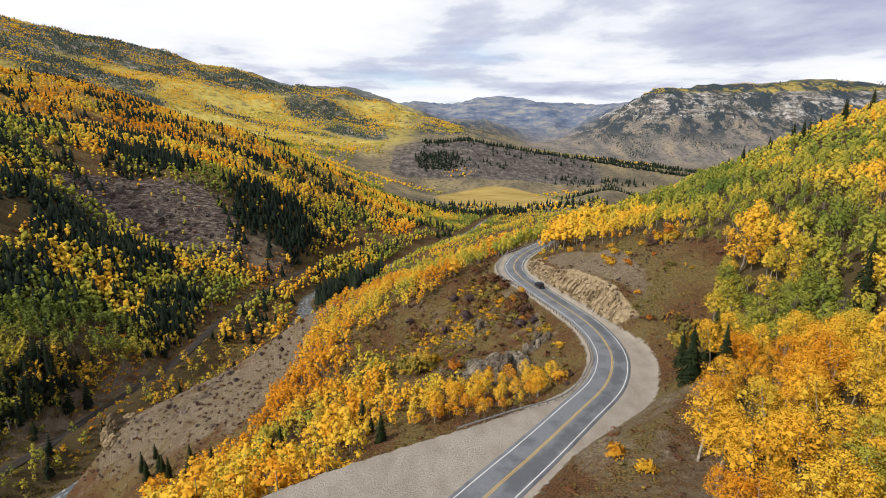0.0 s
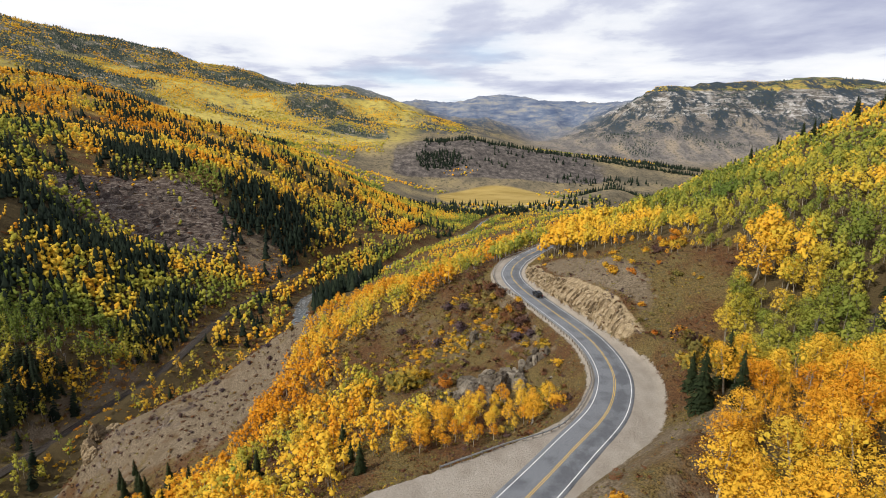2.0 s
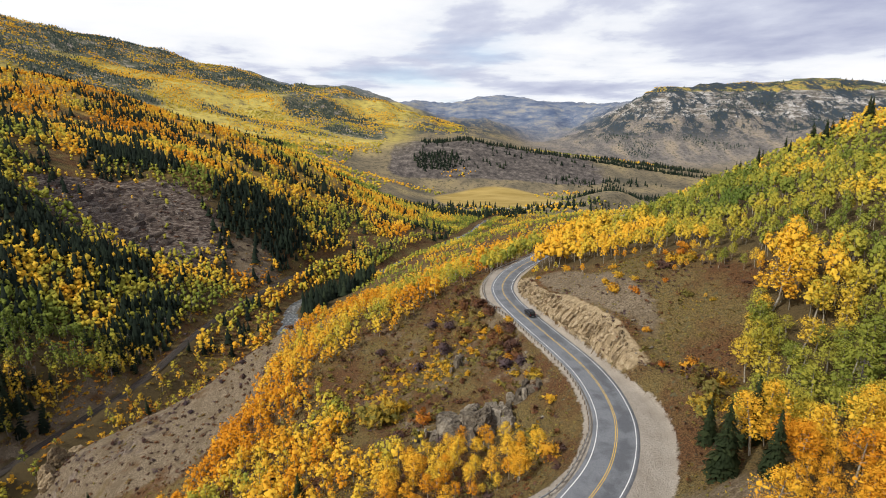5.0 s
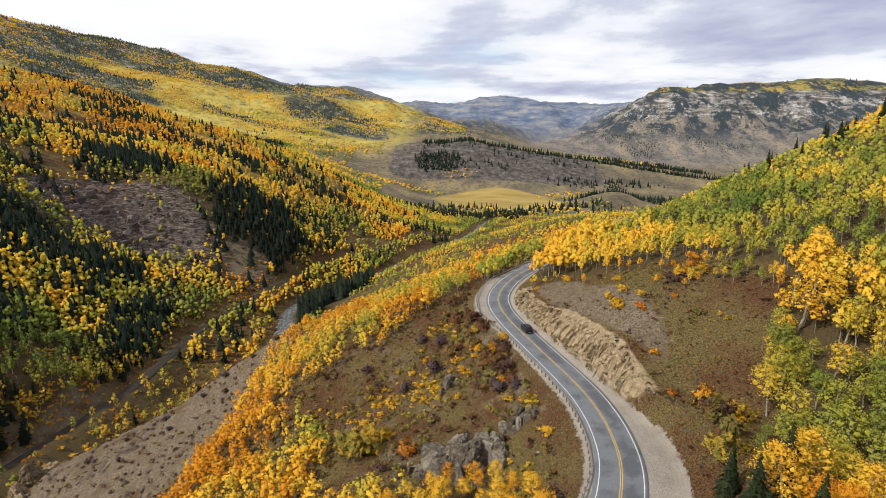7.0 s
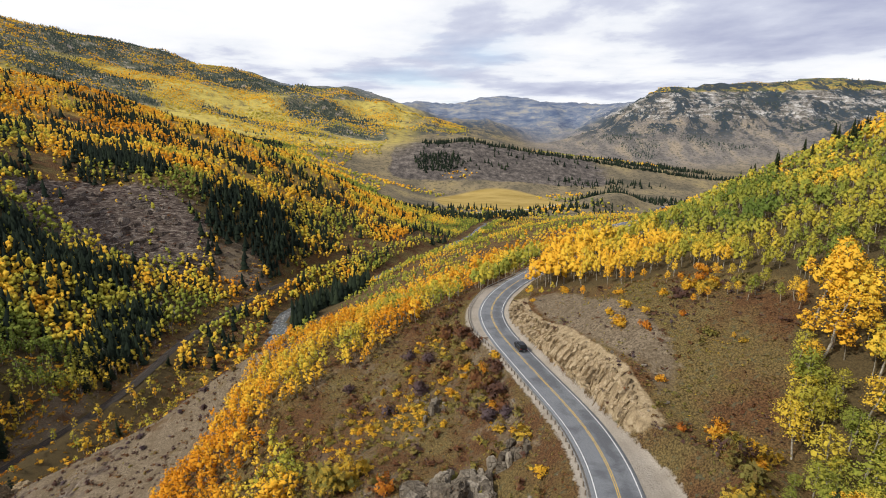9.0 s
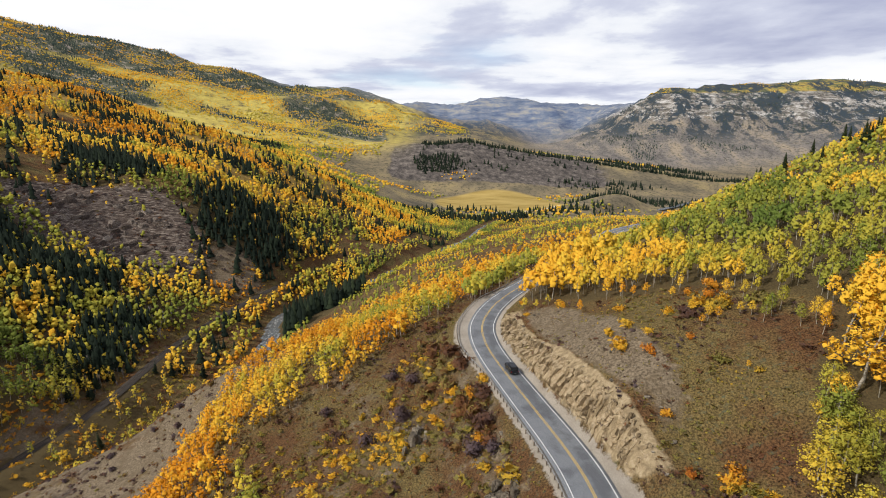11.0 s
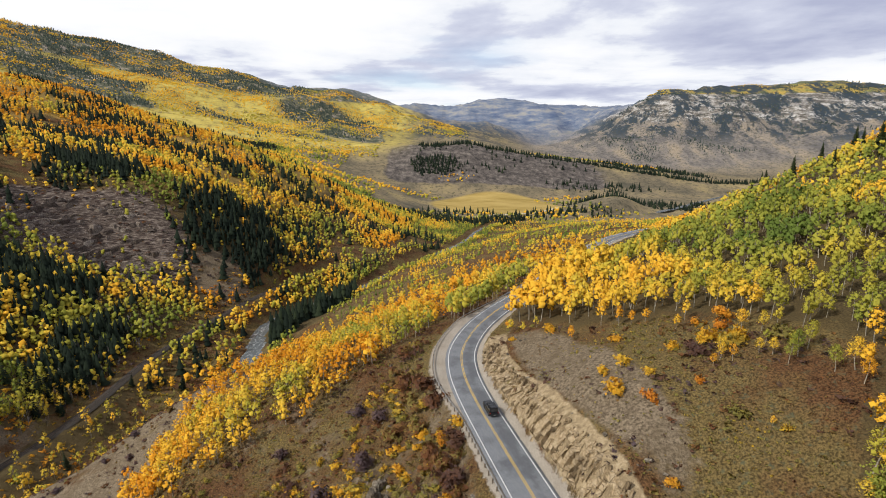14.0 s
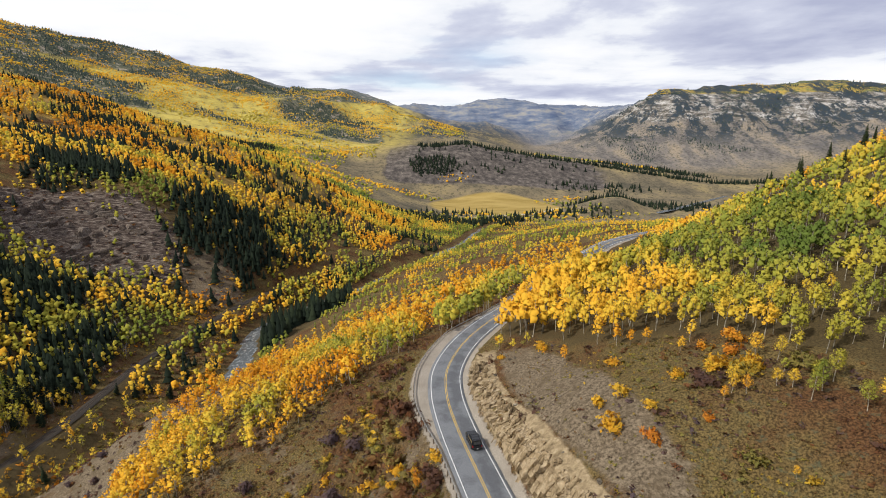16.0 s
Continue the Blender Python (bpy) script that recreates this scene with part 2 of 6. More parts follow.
def left_shoulder(y):
    return HALF + 2.0 + 2.2 * smooth(168, 190, y) * (1 - smooth(225, 245, y)) + 19 * (1 - smooth(58, 98, y)) * smooth(20, 50, y)


def height(x, y):
    """The ground's height."""
    x, y = np.asarray(x, float), np.asarray(y, float)
    z = raw_height(x, y)
    far = smooth(700, 2200, np.hypot(x, y))
    z = z + fbm(x, y, 26, 3) * 1.6 * (1 - far) + fbm(x, y, 7, 9, 3) * 0.5 * (1 - far)
    # gullies and spurs
    z = z + ridged(x + 40 * fbm(x, y, 150, 5), y, 190, 21) * 16 * smooth(240, 520, y) * (1 - smooth(1300, 1500, y) * (1 - smooth(1750, 1850, y)))
    z = z + (ridged(x + 90 * fbm(x, y, 400, 6), y * 0.7, 520, 31) - 0.2) * 130 * smooth(2500, 3200, y + 0.25 * np.abs(x)) * smooth(60, 260, z)
    z = z + (ridged(x + 0.5 * y + 60 * fbm(x, y, 240, 7), y * 0.4, 330, 33) - 0.25) * 130 * (1 - 0.85 * smooth(230, 330, z)) * smooth(2500, 3000, y) * smooth(40, 160, z) * smooth(700, 1000, x)
    # ledges of the eastern range
    ledge = smooth(900, 1200, x) * smooth(2700, 2900, y) * smooth(170, 230, z)
    step = 34.0
    z = z + ledge * step * 0.85 * (smooth(0.25, 0.75, (z / step) % 1) - (z / step) % 1)
    # river bed and railway bank
    cliff = np.exp(-((x + 148) / 26) ** 2 - ((y - 214) / 26) ** 2)
    d, h, _ = along(RIVER, x, y)
    wide = 8 + 3 * value_noise(x / 60, y / 60, 77) - 4.0 * smooth(620, 720, y) - 3 * (1 - smooth(380, 460, y))
    z = np.where(np.abs(d) < 60, np.minimum(z, h + np.maximum(0, np.abs(d) - wide) * 0.3 + np.maximum(0, np.abs(d) - wide - 14) * (0.9 + 2.8 * cliff) + 0.5 * fbm(x, y, 9, 41)), z)
    z = np.where(np.abs(d) < wide, h - 0.9, z)
    d, h, _ = along(RAIL, x, y)
    d = np.abs(d)
    z = np.where(d < 40, np.clip(z, h - np.maximum(0, d - 3.2) * 0.6, h + np.maximum(0, d - 5.5) * 1.3), z)
    # the road's bench: a cut into the hill on one side, a bank of fill on the other
    d, h, _ = along(ROAD, x, y)
    bench = np.abs(d) < 70
    rough = 0.8 * fbm(x, y, 5, 51)
    right, left = right_shoulder(y), left_shoulder(y)
    cut_slope = 1.25 + 0.65 * smooth(128, 146, y) * (1 - smooth(205, 222, y)) - 0.55 * (1 - smooth(95, 125, y))
    top = h + np.maximum(0, d - right) * cut_slope + rough * smooth(0, 2, d - right)
    low = h - np.maximum(0, d - right) * 0.6
    z_right = np.clip(z, low, top)
    top = h + np.maximum(0, -d - left) * 0.5
    low = h - 0.12 - np.maximum(0, -d - left) * 0.72 + rough * smooth(0, 3, -d - left)
    z_left = np.clip(z, low, top)
    z = np.where(bench, np.where(d > 0, z_right, z_left), z)
    z = np.where((d > -left) & (d < right), h - 0.06 - 0.012 * np.abs(d) + 0.05 * fbm(x, y, 3, 61), z)
    return np.maximum(z, -70)
# ---- end of the land ----

# ---- materials ----
class Paint:
    """A small helper to wire a procedural material."""

    def __init__(self, name, roughness=0.9, metal=0.0, specular=0.2):
        self.m = bpy.data.materials.new(name)
        self.m.use_nodes = True
        self.nodes, self.links = self.m.node_tree.nodes, self.m.node_tree.links
        self.shader = self.nodes["Principled BSDF"]
        self.shader.inputs["Roughness"].default_value = roughness
        self.shader.inputs["Metallic"].default_value = metal
        self.shader.inputs["Specular IOR Level"].default_value = specular
        self.place = self.nodes.new("ShaderNodeNewGeometry").outputs["Position"]

    def put(self, socket, value):
        if hasattr(value, "is_linked") or hasattr(value, "links"):
            self.links.new(value, socket)
        elif isinstance(value, (tuple, list)) and len(value) == 3 and socket.type == "RGBA":
            socket.default_value = (*value, 1)
        else:
            socket.default_value = value

    def noise(self, scale, detail=4, rough=0.55, stretch=None, bend=0.0, where=None):
        n = self.nodes.new("ShaderNodeTexNoise")
        n.inputs["Scale"].default_value, n.inputs["Detail"].default_value = scale, detail
        n.inputs["Roughness"].default_value, n.inputs["Distortion"].default_value = rough, bend
        v = where or self.place
        if stretch:
            s = self.nodes.new("ShaderNodeVectorMath")
            s.operation, s.inputs[1].default_value = "MULTIPLY", stretch
            self.links.new(v, s.inputs[0])
            v = s.outputs[0]
        self.links.new(v, n.inputs["Vector"])
        return n.outputs["Fac"]

    def ramp(self, value, *stops):
        r = ramp(self.nodes, stops)
        self.links.new(value, r.inputs[0])
        return r.outputs[0]

    def mix(self, factor, a, b, mode="MIX"):
        m = self.nodes.new("ShaderNodeMix")
        m.data_type, m.blend_type = "RGBA", mode
        for socket, value in ((m.inputs[0], factor), (m.inputs[6], a), (m.inputs[7], b)):
            self.put(socket, value)
        return m.outputs[2]

    def math(self, op, a, b=0.0):
        m = self.nodes.new("ShaderNodeMath")
        m.operation = op
        self.put(m.inputs[0], a), self.put(m.inputs[1], b)
        return m.outputs[0]

    def field(self, name):
        a = self.nodes.new("ShaderNodeAttribute")
        a.attribute_name = name
        return a.outputs["Fac"]

    def steep(self):
        n = self.nodes.new("ShaderNodeSeparateXYZ")
        self.links.new(self.nodes.new("ShaderNodeNewGeometry").outputs["Normal"], n.inputs[0])
        return n.outputs[2]

    def island(self):
        return self.nodes.new("ShaderNodeNewGeometry").outputs["Random Per Island"]

    def each(self):
        return self.nodes.new("ShaderNodeObjectInfo").outputs["Random"]

    def colour(self, value):
        self.put(self.shader.inputs["Base Color"], value)
        return self

    def bump(self, value, strength=0.5, depth=0.1):
        b = self.nodes.new("ShaderNodeBump")
        b.inputs["Strength"].default_value, b.inputs["Distance"].default_value = strength, depth
        self.links.new(value, b.inputs["Height"])
        self.links.new(b.outputs[0], self.shader.inputs["Normal"])
        return self


def plain(name, colour, roughness=0.7, metal=0.0, wear=0.25, scale=3.0, specular=0.3):
    p = Paint(name, roughness, metal, specular)
    dark = tuple(c * (1 - wear) for c in colour)
    p.colour(p.ramp(p.noise(scale, 5), (0.3, dark), (0.7, colour)))
    return p.m


def ground_material():
    p = Paint("dry_hillside", 0.95, 0.0, 0.05)
    tuft = p.noise(3.2, 8, 0.75)
    patch = p.noise(0.06, 5, 0.6)
    grass = p.mix(p.ramp(tuft, (0.42, 0.0), (0.58, 1.0)), (0.05, 0.036, 0.016), (0.195, 0.14, 0.055))
    rust = p.mix(p.ramp(tuft, (0.42, 0.0), (0.58, 1.0)), (0.038, 0.021, 0.012), (0.155, 0.08, 0.036))
    base = p.mix(p.ramp(patch, (0.42, 0.0), (0.58, 1.0)), grass, rust)
    sage = p.ramp(p.noise(0.9, 4, 0.7), (0.56, 0.0), (0.68, 0.75))
    base = p.mix(sage, base, (0.085, 0.095, 0.06))
    # pale soil and stones
    soil = p.mix(p.ramp(p.noise(1.8, 9, 0.78), (0.4, 0.0), (0.62, 1.0)), (0.07, 0.052, 0.034), (0.28, 0.22, 0.15))
    soil = p.mix(p.ramp(p.noise(0.14, 7, 0.7, (1.0, 1.0, 2.5)), (0.45, 0.0), (0.6, 0.6)), soil, (0.11, 0.082, 0.05))
    ragged = p.math("ADD", p.field("pale"), p.math("MULTIPLY", p.math("SUBTRACT", p.noise(0.09, 8, 0.72), 0.5), 2.4))
    base = p.mix(p.ramp(ragged, (0.36, 0.0), (0.66, 1.0)), base, soil)
    # leaf litter and shade-loving brush under the woods; shade put into the litter's colour
    shaded_litter = p.mix(p.ramp(tuft, (0.35, 0.0), (0.65, 1.0)), (0.04, 0.03, 0.017), (0.12, 0.088, 0.04))
    brush = p.mix(p.ramp(tuft, (0.35, 0.0), (0.65, 1.0)), (0.12, 0.08, 0.03), (0.42, 0.275, 0.075))
    shaded_litter = p.mix(p.ramp(p.math("ADD", p.field("brush"), p.math("SUBTRACT", p.noise(0.05, 6, 0.7), 0.5)), (0.4, 0.0), (0.75, 1.0)), shaded_litter, brush)
    base = p.mix(p.ramp(p.math("ADD", p.field("shaded_litter"), p.math("MULTIPLY", p.math("SUBTRACT", p.noise(0.1, 6, 0.7), 0.5), 0.8)), (0.4, 0.0), (0.62, 1.0)), base, shaded_litter)
    # rock where the ground is steep
    strata = p.noise(0.5, 7, 0.65, (0.35, 0.35, 2.2), 0.6)
    rock = p.ramp(strata, (0.38, (0.042, 0.031, 0.027)), (0.52, (0.11, 0.084, 0.068)), (0.66, (0.30, 0.25, 0.205)))
    face = p.math("ADD", p.field("rock"), p.math("MULTIPLY", p.math("SUBTRACT", p.noise(0.12, 6, 0.7), 0.5), 1.2))
    base = p.mix(p.ramp(face, (0.42, 0.0), (0.6, 1.0)), base, rock)
    tan = p.ramp(p.noise(0.9, 8, 0.7, (1.0, 1.0, 0.4), 0.5), (0.3, (0.12, 0.085, 0.05)), (0.55, (0.34, 0.26, 0.155)), (0.75, (0.5, 0.41, 0.28)))
    base = p.mix(p.ramp(p.math("ADD", p.field("cutting"), p.math("MULTIPLY", p.math("SUBTRACT", p.noise(0.5, 6, 0.7), 0.5), 0.7)), (0.4, 0.0), (0.6, 1.0)), base, tan)
    # gravel of lay-by and verge
    grit = p.mix(p.ramp(p.noise(5.0, 8, 0.75), (0.35, 0.0), (0.65, 1.0)), (0.25, 0.215, 0.175), (0.42, 0.375, 0.315))
    grit = p.mix(p.ramp(p.noise(0.35, 5, 0.6, (1.0, 0.5, 1.0)), (0.4, 0.0), (0.66, 0.7)), grit, (0.24, 0.205, 0.165))
    edge = p.math("ADD", p.field("gravel"), p.math("MULTIPLY", p.math("SUBTRACT", p.noise(0.8, 6, 0.7), 0.5), 0.7))
    base = p.mix(p.ramp(edge, (0.44, 0.0), (0.56, 1.0)), base, grit)
    # far land: sage, grass, ledges of pale rock and dark timber
    scrub = p.ramp(p.noise(0.006, 8, 0.65), (0.36, (0.095, 0.085, 0.062)), (0.5, (0.20, 0.16, 0.10)), (0.64, (0.30, 0.235, 0.115)))
    talus = p.ramp(p.noise(0.012, 9, 0.72, (1.0, 0.4, 0.4)), (0.36, (0.10, 0.093, 0.092)), (0.5, (0.19, 0.168, 0.15)), (0.64, (0.29, 0.235, 0.17)))
    scrub = p.mix(p.field("range"), scrub, talus)
    timber = p.ramp(p.math("ADD", p.noise(0.011, 10, 0.74, (1.0, 0.5, 0.55)), p.math("MULTIPLY", p.math("SUBTRACT", p.noise(0.05, 6, 0.7), 0.5), 0.3)), (0.475, 0.0), (0.53, 1.0))
    ledges = p.noise(0.016, 10, 0.74, (0.6, 0.5, 2.6), 0.5)
    pale_ledge = p.ramp(ledges, (0.40, (0.055, 0.058, 0.062)), (0.47, (0.16, 0.14, 0.12)), (0.53, (0.30, 0.28, 0.255)), (0.6, (0.50, 0.475, 0.45)))
    far = p.mix(p.ramp(p.math("ADD", p.field("ledge"), p.math("MULTIPLY", p.math("SUBTRACT", p.noise(0.009, 9, 0.74), 0.54), 2.6)), (0.45, 0.0), (0.6, 1.0)), scrub, pale_ledge)
    tops = p.ramp(p.noise(0.008, 7, 0.68), (0.44, (0.12, 0.13, 0.06)), (0.52, (0.42, 0.29, 0.07)), (0.62, (0.20, 0.21, 0.07)))
    far = p.mix(p.ramp(p.math("ADD", p.field("top"), p.math("SUBTRACT", p.noise(0.012, 7, 0.7), 0.5)), (0.5, 0.0), (0.62, 1.0)), far, tops)
    # timber tinted blue: haze over the far land put into its colour
    far = p.mix(p.math("MULTIPLY", timber, p.field("timber")), far, (0.036, 0.05, 0.064))
    speck = p.noise(0.075, 6, 0.75)
    far = p.mix(p.ramp(speck, (0.5, 0.0), (0.6, 0.75)), far, (0.06, 0.058, 0.042))
    scree = p.ramp(p.noise(0.05, 9, 0.75, (1.0, 1.0, 0.5)), (0.38, (0.045, 0.04, 0.038)), (0.52, (0.105, 0.09, 0.08)), (0.66, (0.21, 0.18, 0.155)))
    far = p.mix(p.ramp(p.math("ADD", p.field("mound"), p.math("SUBTRACT", p.noise(0.02, 7, 0.7), 0.5)), (0.4, 0.0), (0.6, 1.0)), far, scree)
    # yellow grass of the far western slope, brightened: sunlight put into its colour
    lime = p.ramp(p.noise(0.02, 8, 0.7), (0.36, (0.12, 0.10, 0.06)), (0.46, (0.42, 0.33, 0.08)), (0.62, (0.58, 0.46, 0.11)))
    far = p.mix(p.math("MULTIPLY", p.field("lime"), 0.9), far, lime)
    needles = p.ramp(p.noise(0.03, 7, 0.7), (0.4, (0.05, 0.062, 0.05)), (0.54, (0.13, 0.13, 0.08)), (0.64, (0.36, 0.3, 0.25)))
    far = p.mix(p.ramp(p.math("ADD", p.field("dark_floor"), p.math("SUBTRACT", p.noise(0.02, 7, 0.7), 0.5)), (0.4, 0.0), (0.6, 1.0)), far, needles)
    base = p.mix(p.ramp(p.field("far"), (0.4, 0.0), (0.6, 1.0)), base, far)
    # mown meadow
    hay = p.ramp(p.noise(0.012, 6, 0.6, (1.0, 2.5, 1.0)), (0.35, (0.27, 0.19, 0.055)), (0.65, (0.40, 0.29, 0.10)))
    base = p.mix(p.ramp(p.field("meadow"), (0.4, 0.0), (0.6, 1.0)), base, hay)
    # farthest range: the haze of distance put into a blue-grey base colour
    hazy_blue = p.ramp(p.noise(0.012, 9, 0.72, (0.6, 0.6, 2.0)), (0.38, (0.085, 0.115, 0.19)), (0.5, (0.16, 0.19, 0.255)), (0.62, (0.30, 0.29, 0.27)))
    base = p.mix(p.field("distant"), base, hazy_blue)
    p.colour(base)
    p.bump(p.math("ADD", p.noise(2.5, 8, 0.7), p.math("MULTIPLY", strata, 1.0)), 0.7, 0.5)
    return p.m


def asphalt_material():
    p = Paint("worn_asphalt", 0.8, 0.0, 0.3)
    grain = p.noise(30, 4, 0.7)
    blotch = p.noise(0.22, 6, 0.6)
    base = p.mix(p.ramp(grain, (0.3, 0.0), (0.7, 1.0)), (0.13, 0.138, 0.15), (0.20, 0.207, 0.22))
    tar = p.ramp(p.math("ADD", blotch, p.math("MULTIPLY", p.field("lane"), 0.26)), (0.52, 0.0), (0.7, 0.6))
    base = p.mix(tar, base, (0.055, 0.058, 0.066))
    cracks = p.ramp(p.noise(1.2, 9, 0.8, (1, 1, 1), 1.5), (0.475, 0.0), (0.5, 0.6), (0.525, 0.0))
    p.colour(p.mix(cracks, base, (0.045, 0.045, 0.05)))
    p.bump(grain, 0.2, 0.01)
    return p.m


def line_material(name, colour):
    p = Paint(name, 0.6)
    worn = p.ramp(p.noise(2.5, 8, 0.75), (0.3, 0.75), (0.5, 0.0))
    p.colour(p.mix(worn, colour, (0.2, 0.2, 0.2)))
    return p.m


GROUND, ASPHALT = ground_material(), asphalt_material()
WHITE_LINE, YELLOW_LINE = line_material("white_road_paint", (0.72, 0.72, 0.70)), line_material("yellow_road_paint", (0.62, 0.40, 0.06))
STEEL = plain("galvanised_steel", (0.42, 0.42, 0.41), 0.5, 0.6, 0.35, 2.0)


def foliage_material(name, stops, glow=0.35, tone=0.1, leaf=0.0, open_share=0.5, spread=0.12):
    """Leaves that let some light through; a leaf's hue is its tree's own, with a little spread."""
    p = Paint(name, 0.8, 0.0, 0.06)
    jitter = p.math("MULTIPLY", p.math("SUBTRACT", p.island(), 0.5), spread)
    own = p.math("MULTIPLY", p.math("SUBTRACT", p.each(), 0.5), 0.22)
    hue = p.math("ADD", p.math("ADD", p.field("hue"), jitter), own)
    colour = p.ramp(hue, *stops)
    patchy = p.ramp(p.noise(0.9, 3), (0.3, 1 - tone * 2), (0.7, 1.0))
    colour = p.mix(1.0, colour, patchy, "MULTIPLY")
    p.colour(colour)
    thin = p.nodes.new("ShaderNodeBsdfTranslucent")
    p.links.new(colour, thin.inputs[0])
    both = p.nodes.new("ShaderNodeMixShader")
    both.inputs[0].default_value = glow
    p.links.new(p.shader.outputs[0], both.inputs[1])
    p.links.new(thin.outputs[0], both.inputs[2])
    surface = both.outputs[0]
    if leaf:
        # a spray is many small leaves with gaps between them
        cells = p.nodes.new("ShaderNodeTexVoronoi")
        cells.inputs["Scale"].default_value = 1 / leaf
        p.links.new(p.place, cells.inputs["Vector"])
        gap = p.math("GREATER_THAN", cells.outputs["Distance"], open_share)
        clear, cut = p.nodes.new("ShaderNodeBsdfTransparent"), p.nodes.new("ShaderNodeMixShader")
        p.links.new(gap, cut.inputs[0])
        p.links.new(surface, cut.inputs[1])
        p.links.new(clear.outputs[0], cut.inputs[2])
        surface = cut.outputs[0]
    p.links.new(surface, p.nodes["Material Output"].inputs["Surface"])
    return p.m


def bark_material(name, light, dark):
    p = Paint(name, 0.9, 0.0, 0.1)
    marks = p.ramp(p.noise(2.0, 6, 0.7, (1.0, 1.0, 3.0)), (0.4, 0.0), (0.62, 1.0))
    p.colour(p.mix(marks, light, dark))
    p.bump(p.noise(6, 5), 0.4, 0.03)
    return p.m


ASPEN_TONES = [(0.0, (0.74, 0.31, 0.022)), (0.14, (0.86, 0.46, 0.04)), (0.32, (0.86, 0.54, 0.055)), (0.5, (0.50, 0.42, 0.055)), (0.7, (0.30, 0.31, 0.05)), (0.95, (0.13, 0.18, 0.035))]
ASPEN_LEAF = foliage_material("autumn_aspen_leaf", ASPEN_TONES, 0.2, 0.05, 0.0, 0.0, 0.08)
ASPEN_SPRAY = foliage_material("aspen_leaf_spray", ASPEN_TONES, 0.2, 0.08, 0.0, 0.0, 0.07)
FAR_ASPEN_LEAF = foliage_material("autumn_aspen_foliage", ASPEN_TONES, 0.2, 0.1, 0.0, 0.0, 0.08)
SHRUB_LEAF = foliage_material("autumn_shrub_leaf", [(0.0, (0.45, 0.11, 0.03)), (0.2, (0.66, 0.27, 0.03)), (0.4, (0.76, 0.45, 0.04)), (0.56, (0.2, 0.19, 0.05)), (0.64, (0.26, 0.2, 0.06)), (0.72, (0.2, 0.085, 0.035)), (0.84, (0.13, 0.07, 0.05)), (1.0, (0.125, 0.09, 0.095))], 0.25, 0.1, 0.16, 0.6)
NEEDLE = foliage_material("conifer_needle", [(0.0, (0.011, 0.017, 0.012)), (0.5, (0.019, 0.028, 0.017)), (1.0, (0.036, 0.048, 0.024))], 0.12)
# paler, bluer copy of the needles: aerial haze put into the colour
HAZED_NEEDLE = foliage_material("hazed_conifer_needle", [(0.0, (0.034, 0.05, 0.044)), (0.5, (0.05, 0.07, 0.056)), (1.0, (0.075, 0.095, 0.066))], 0.12)
NEAR_NEEDLE = foliage_material("spruce_needle", [(0.0, (0.016, 0.024, 0.012)), (0.5, (0.03, 0.042, 0.018)), (1.0, (0.058, 0.072, 0.028))], 0.12, 0.1, 0.3, 0.62, 0.5)
DEAD_TWIG = foliage_material("bare_grey_twig", [(0.0, (0.10, 0.085, 0.085)), (1.0, (0.22, 0.195, 0.185))], 0.0)
ASPEN_BARK = bark_material("aspen_bark", (0.46, 0.42, 0.34), (0.16, 0.13, 0.10))
CONIFER_BARK = bark_material("conifer_bark", (0.12, 0.09, 0.065), (0.05, 0.04, 0.03))


def rock_material(name, dark, mid, light):
    p = Paint(name, 0.92, 0.0, 0.15)
    own = p.math("MULTIPLY", p.math("SUBTRACT", p.each(), 0.5), 0.34)
    grain = p.noise(1.1, 8, 0.7, (1.0, 1.0, 0.55), 0.5)
    colour = p.ramp(p.math("ADD", grain, own), (0.28, dark), (0.5, mid), (0.72, light))
    stain = p.ramp(p.noise(0.35, 5, 0.6), (0.5, 0.0), (0.7, 0.55))
    p.colour(p.mix(stain, colour, dark))
    crack = p.nodes.new("ShaderNodeTexVoronoi")
    crack.feature, crack.inputs["Scale"].default_value = "DISTANCE_TO_EDGE", 1.1
    p.links.new(p.place, crack.inputs["Vector"])
    p.bump(p.math("ADD", p.ramp(crack.outputs["Distance"], (0.0, 0.0), (0.12, 1.0)), p.noise(4, 7, 0.7)), 0.8, 0.25)
    return p.m


def water_material():
    p = Paint("shallow_river_water", 0.22, 0.0, 0.5)
    foam = p.ramp(p.noise(0.45, 7, 0.7, (1.0, 0.6, 1.0)), (0.52, 0.0), (0.66, 0.8))
    p.colour(p.mix(foam, (0.09, 0.10, 0.105), (0.42, 0.44, 0.45)))
    p.bump(p.noise(1.2, 6, 0.7), 0.5, 0.15)
    return p.m


TAN_ROCK = rock_material("tan_fractured_rock", (0.09, 0.064, 0.038), (0.30, 0.22, 0.125), (0.47, 0.37, 0.24))
GREY_ROCK = rock_material("weathered_grey_rock", (0.06, 0.048, 0.036), (0.175, 0.145, 0.108), (0.33, 0.285, 0.22))
CRAG_ROCK = rock_material("banded_brown_crag", (0.045, 0.034, 0.029), (0.14, 0.11, 0.09), (0.34, 0.29, 0.24))
WATER = water_material()
BALLAST = plain("dark_ballast", (0.065, 0.055, 0.046), 0.95, 0, 0.5, 1.5, 0.1)
RUST = plain("rusty_rail_steel", (0.17, 0.12, 0.09), 0.5, 0.7, 0.4, 2.0)
DIRT = plain("pale_dirt_track", (0.52, 0.46, 0.36), 0.95, 0, 0.25, 0.08, 0.05)

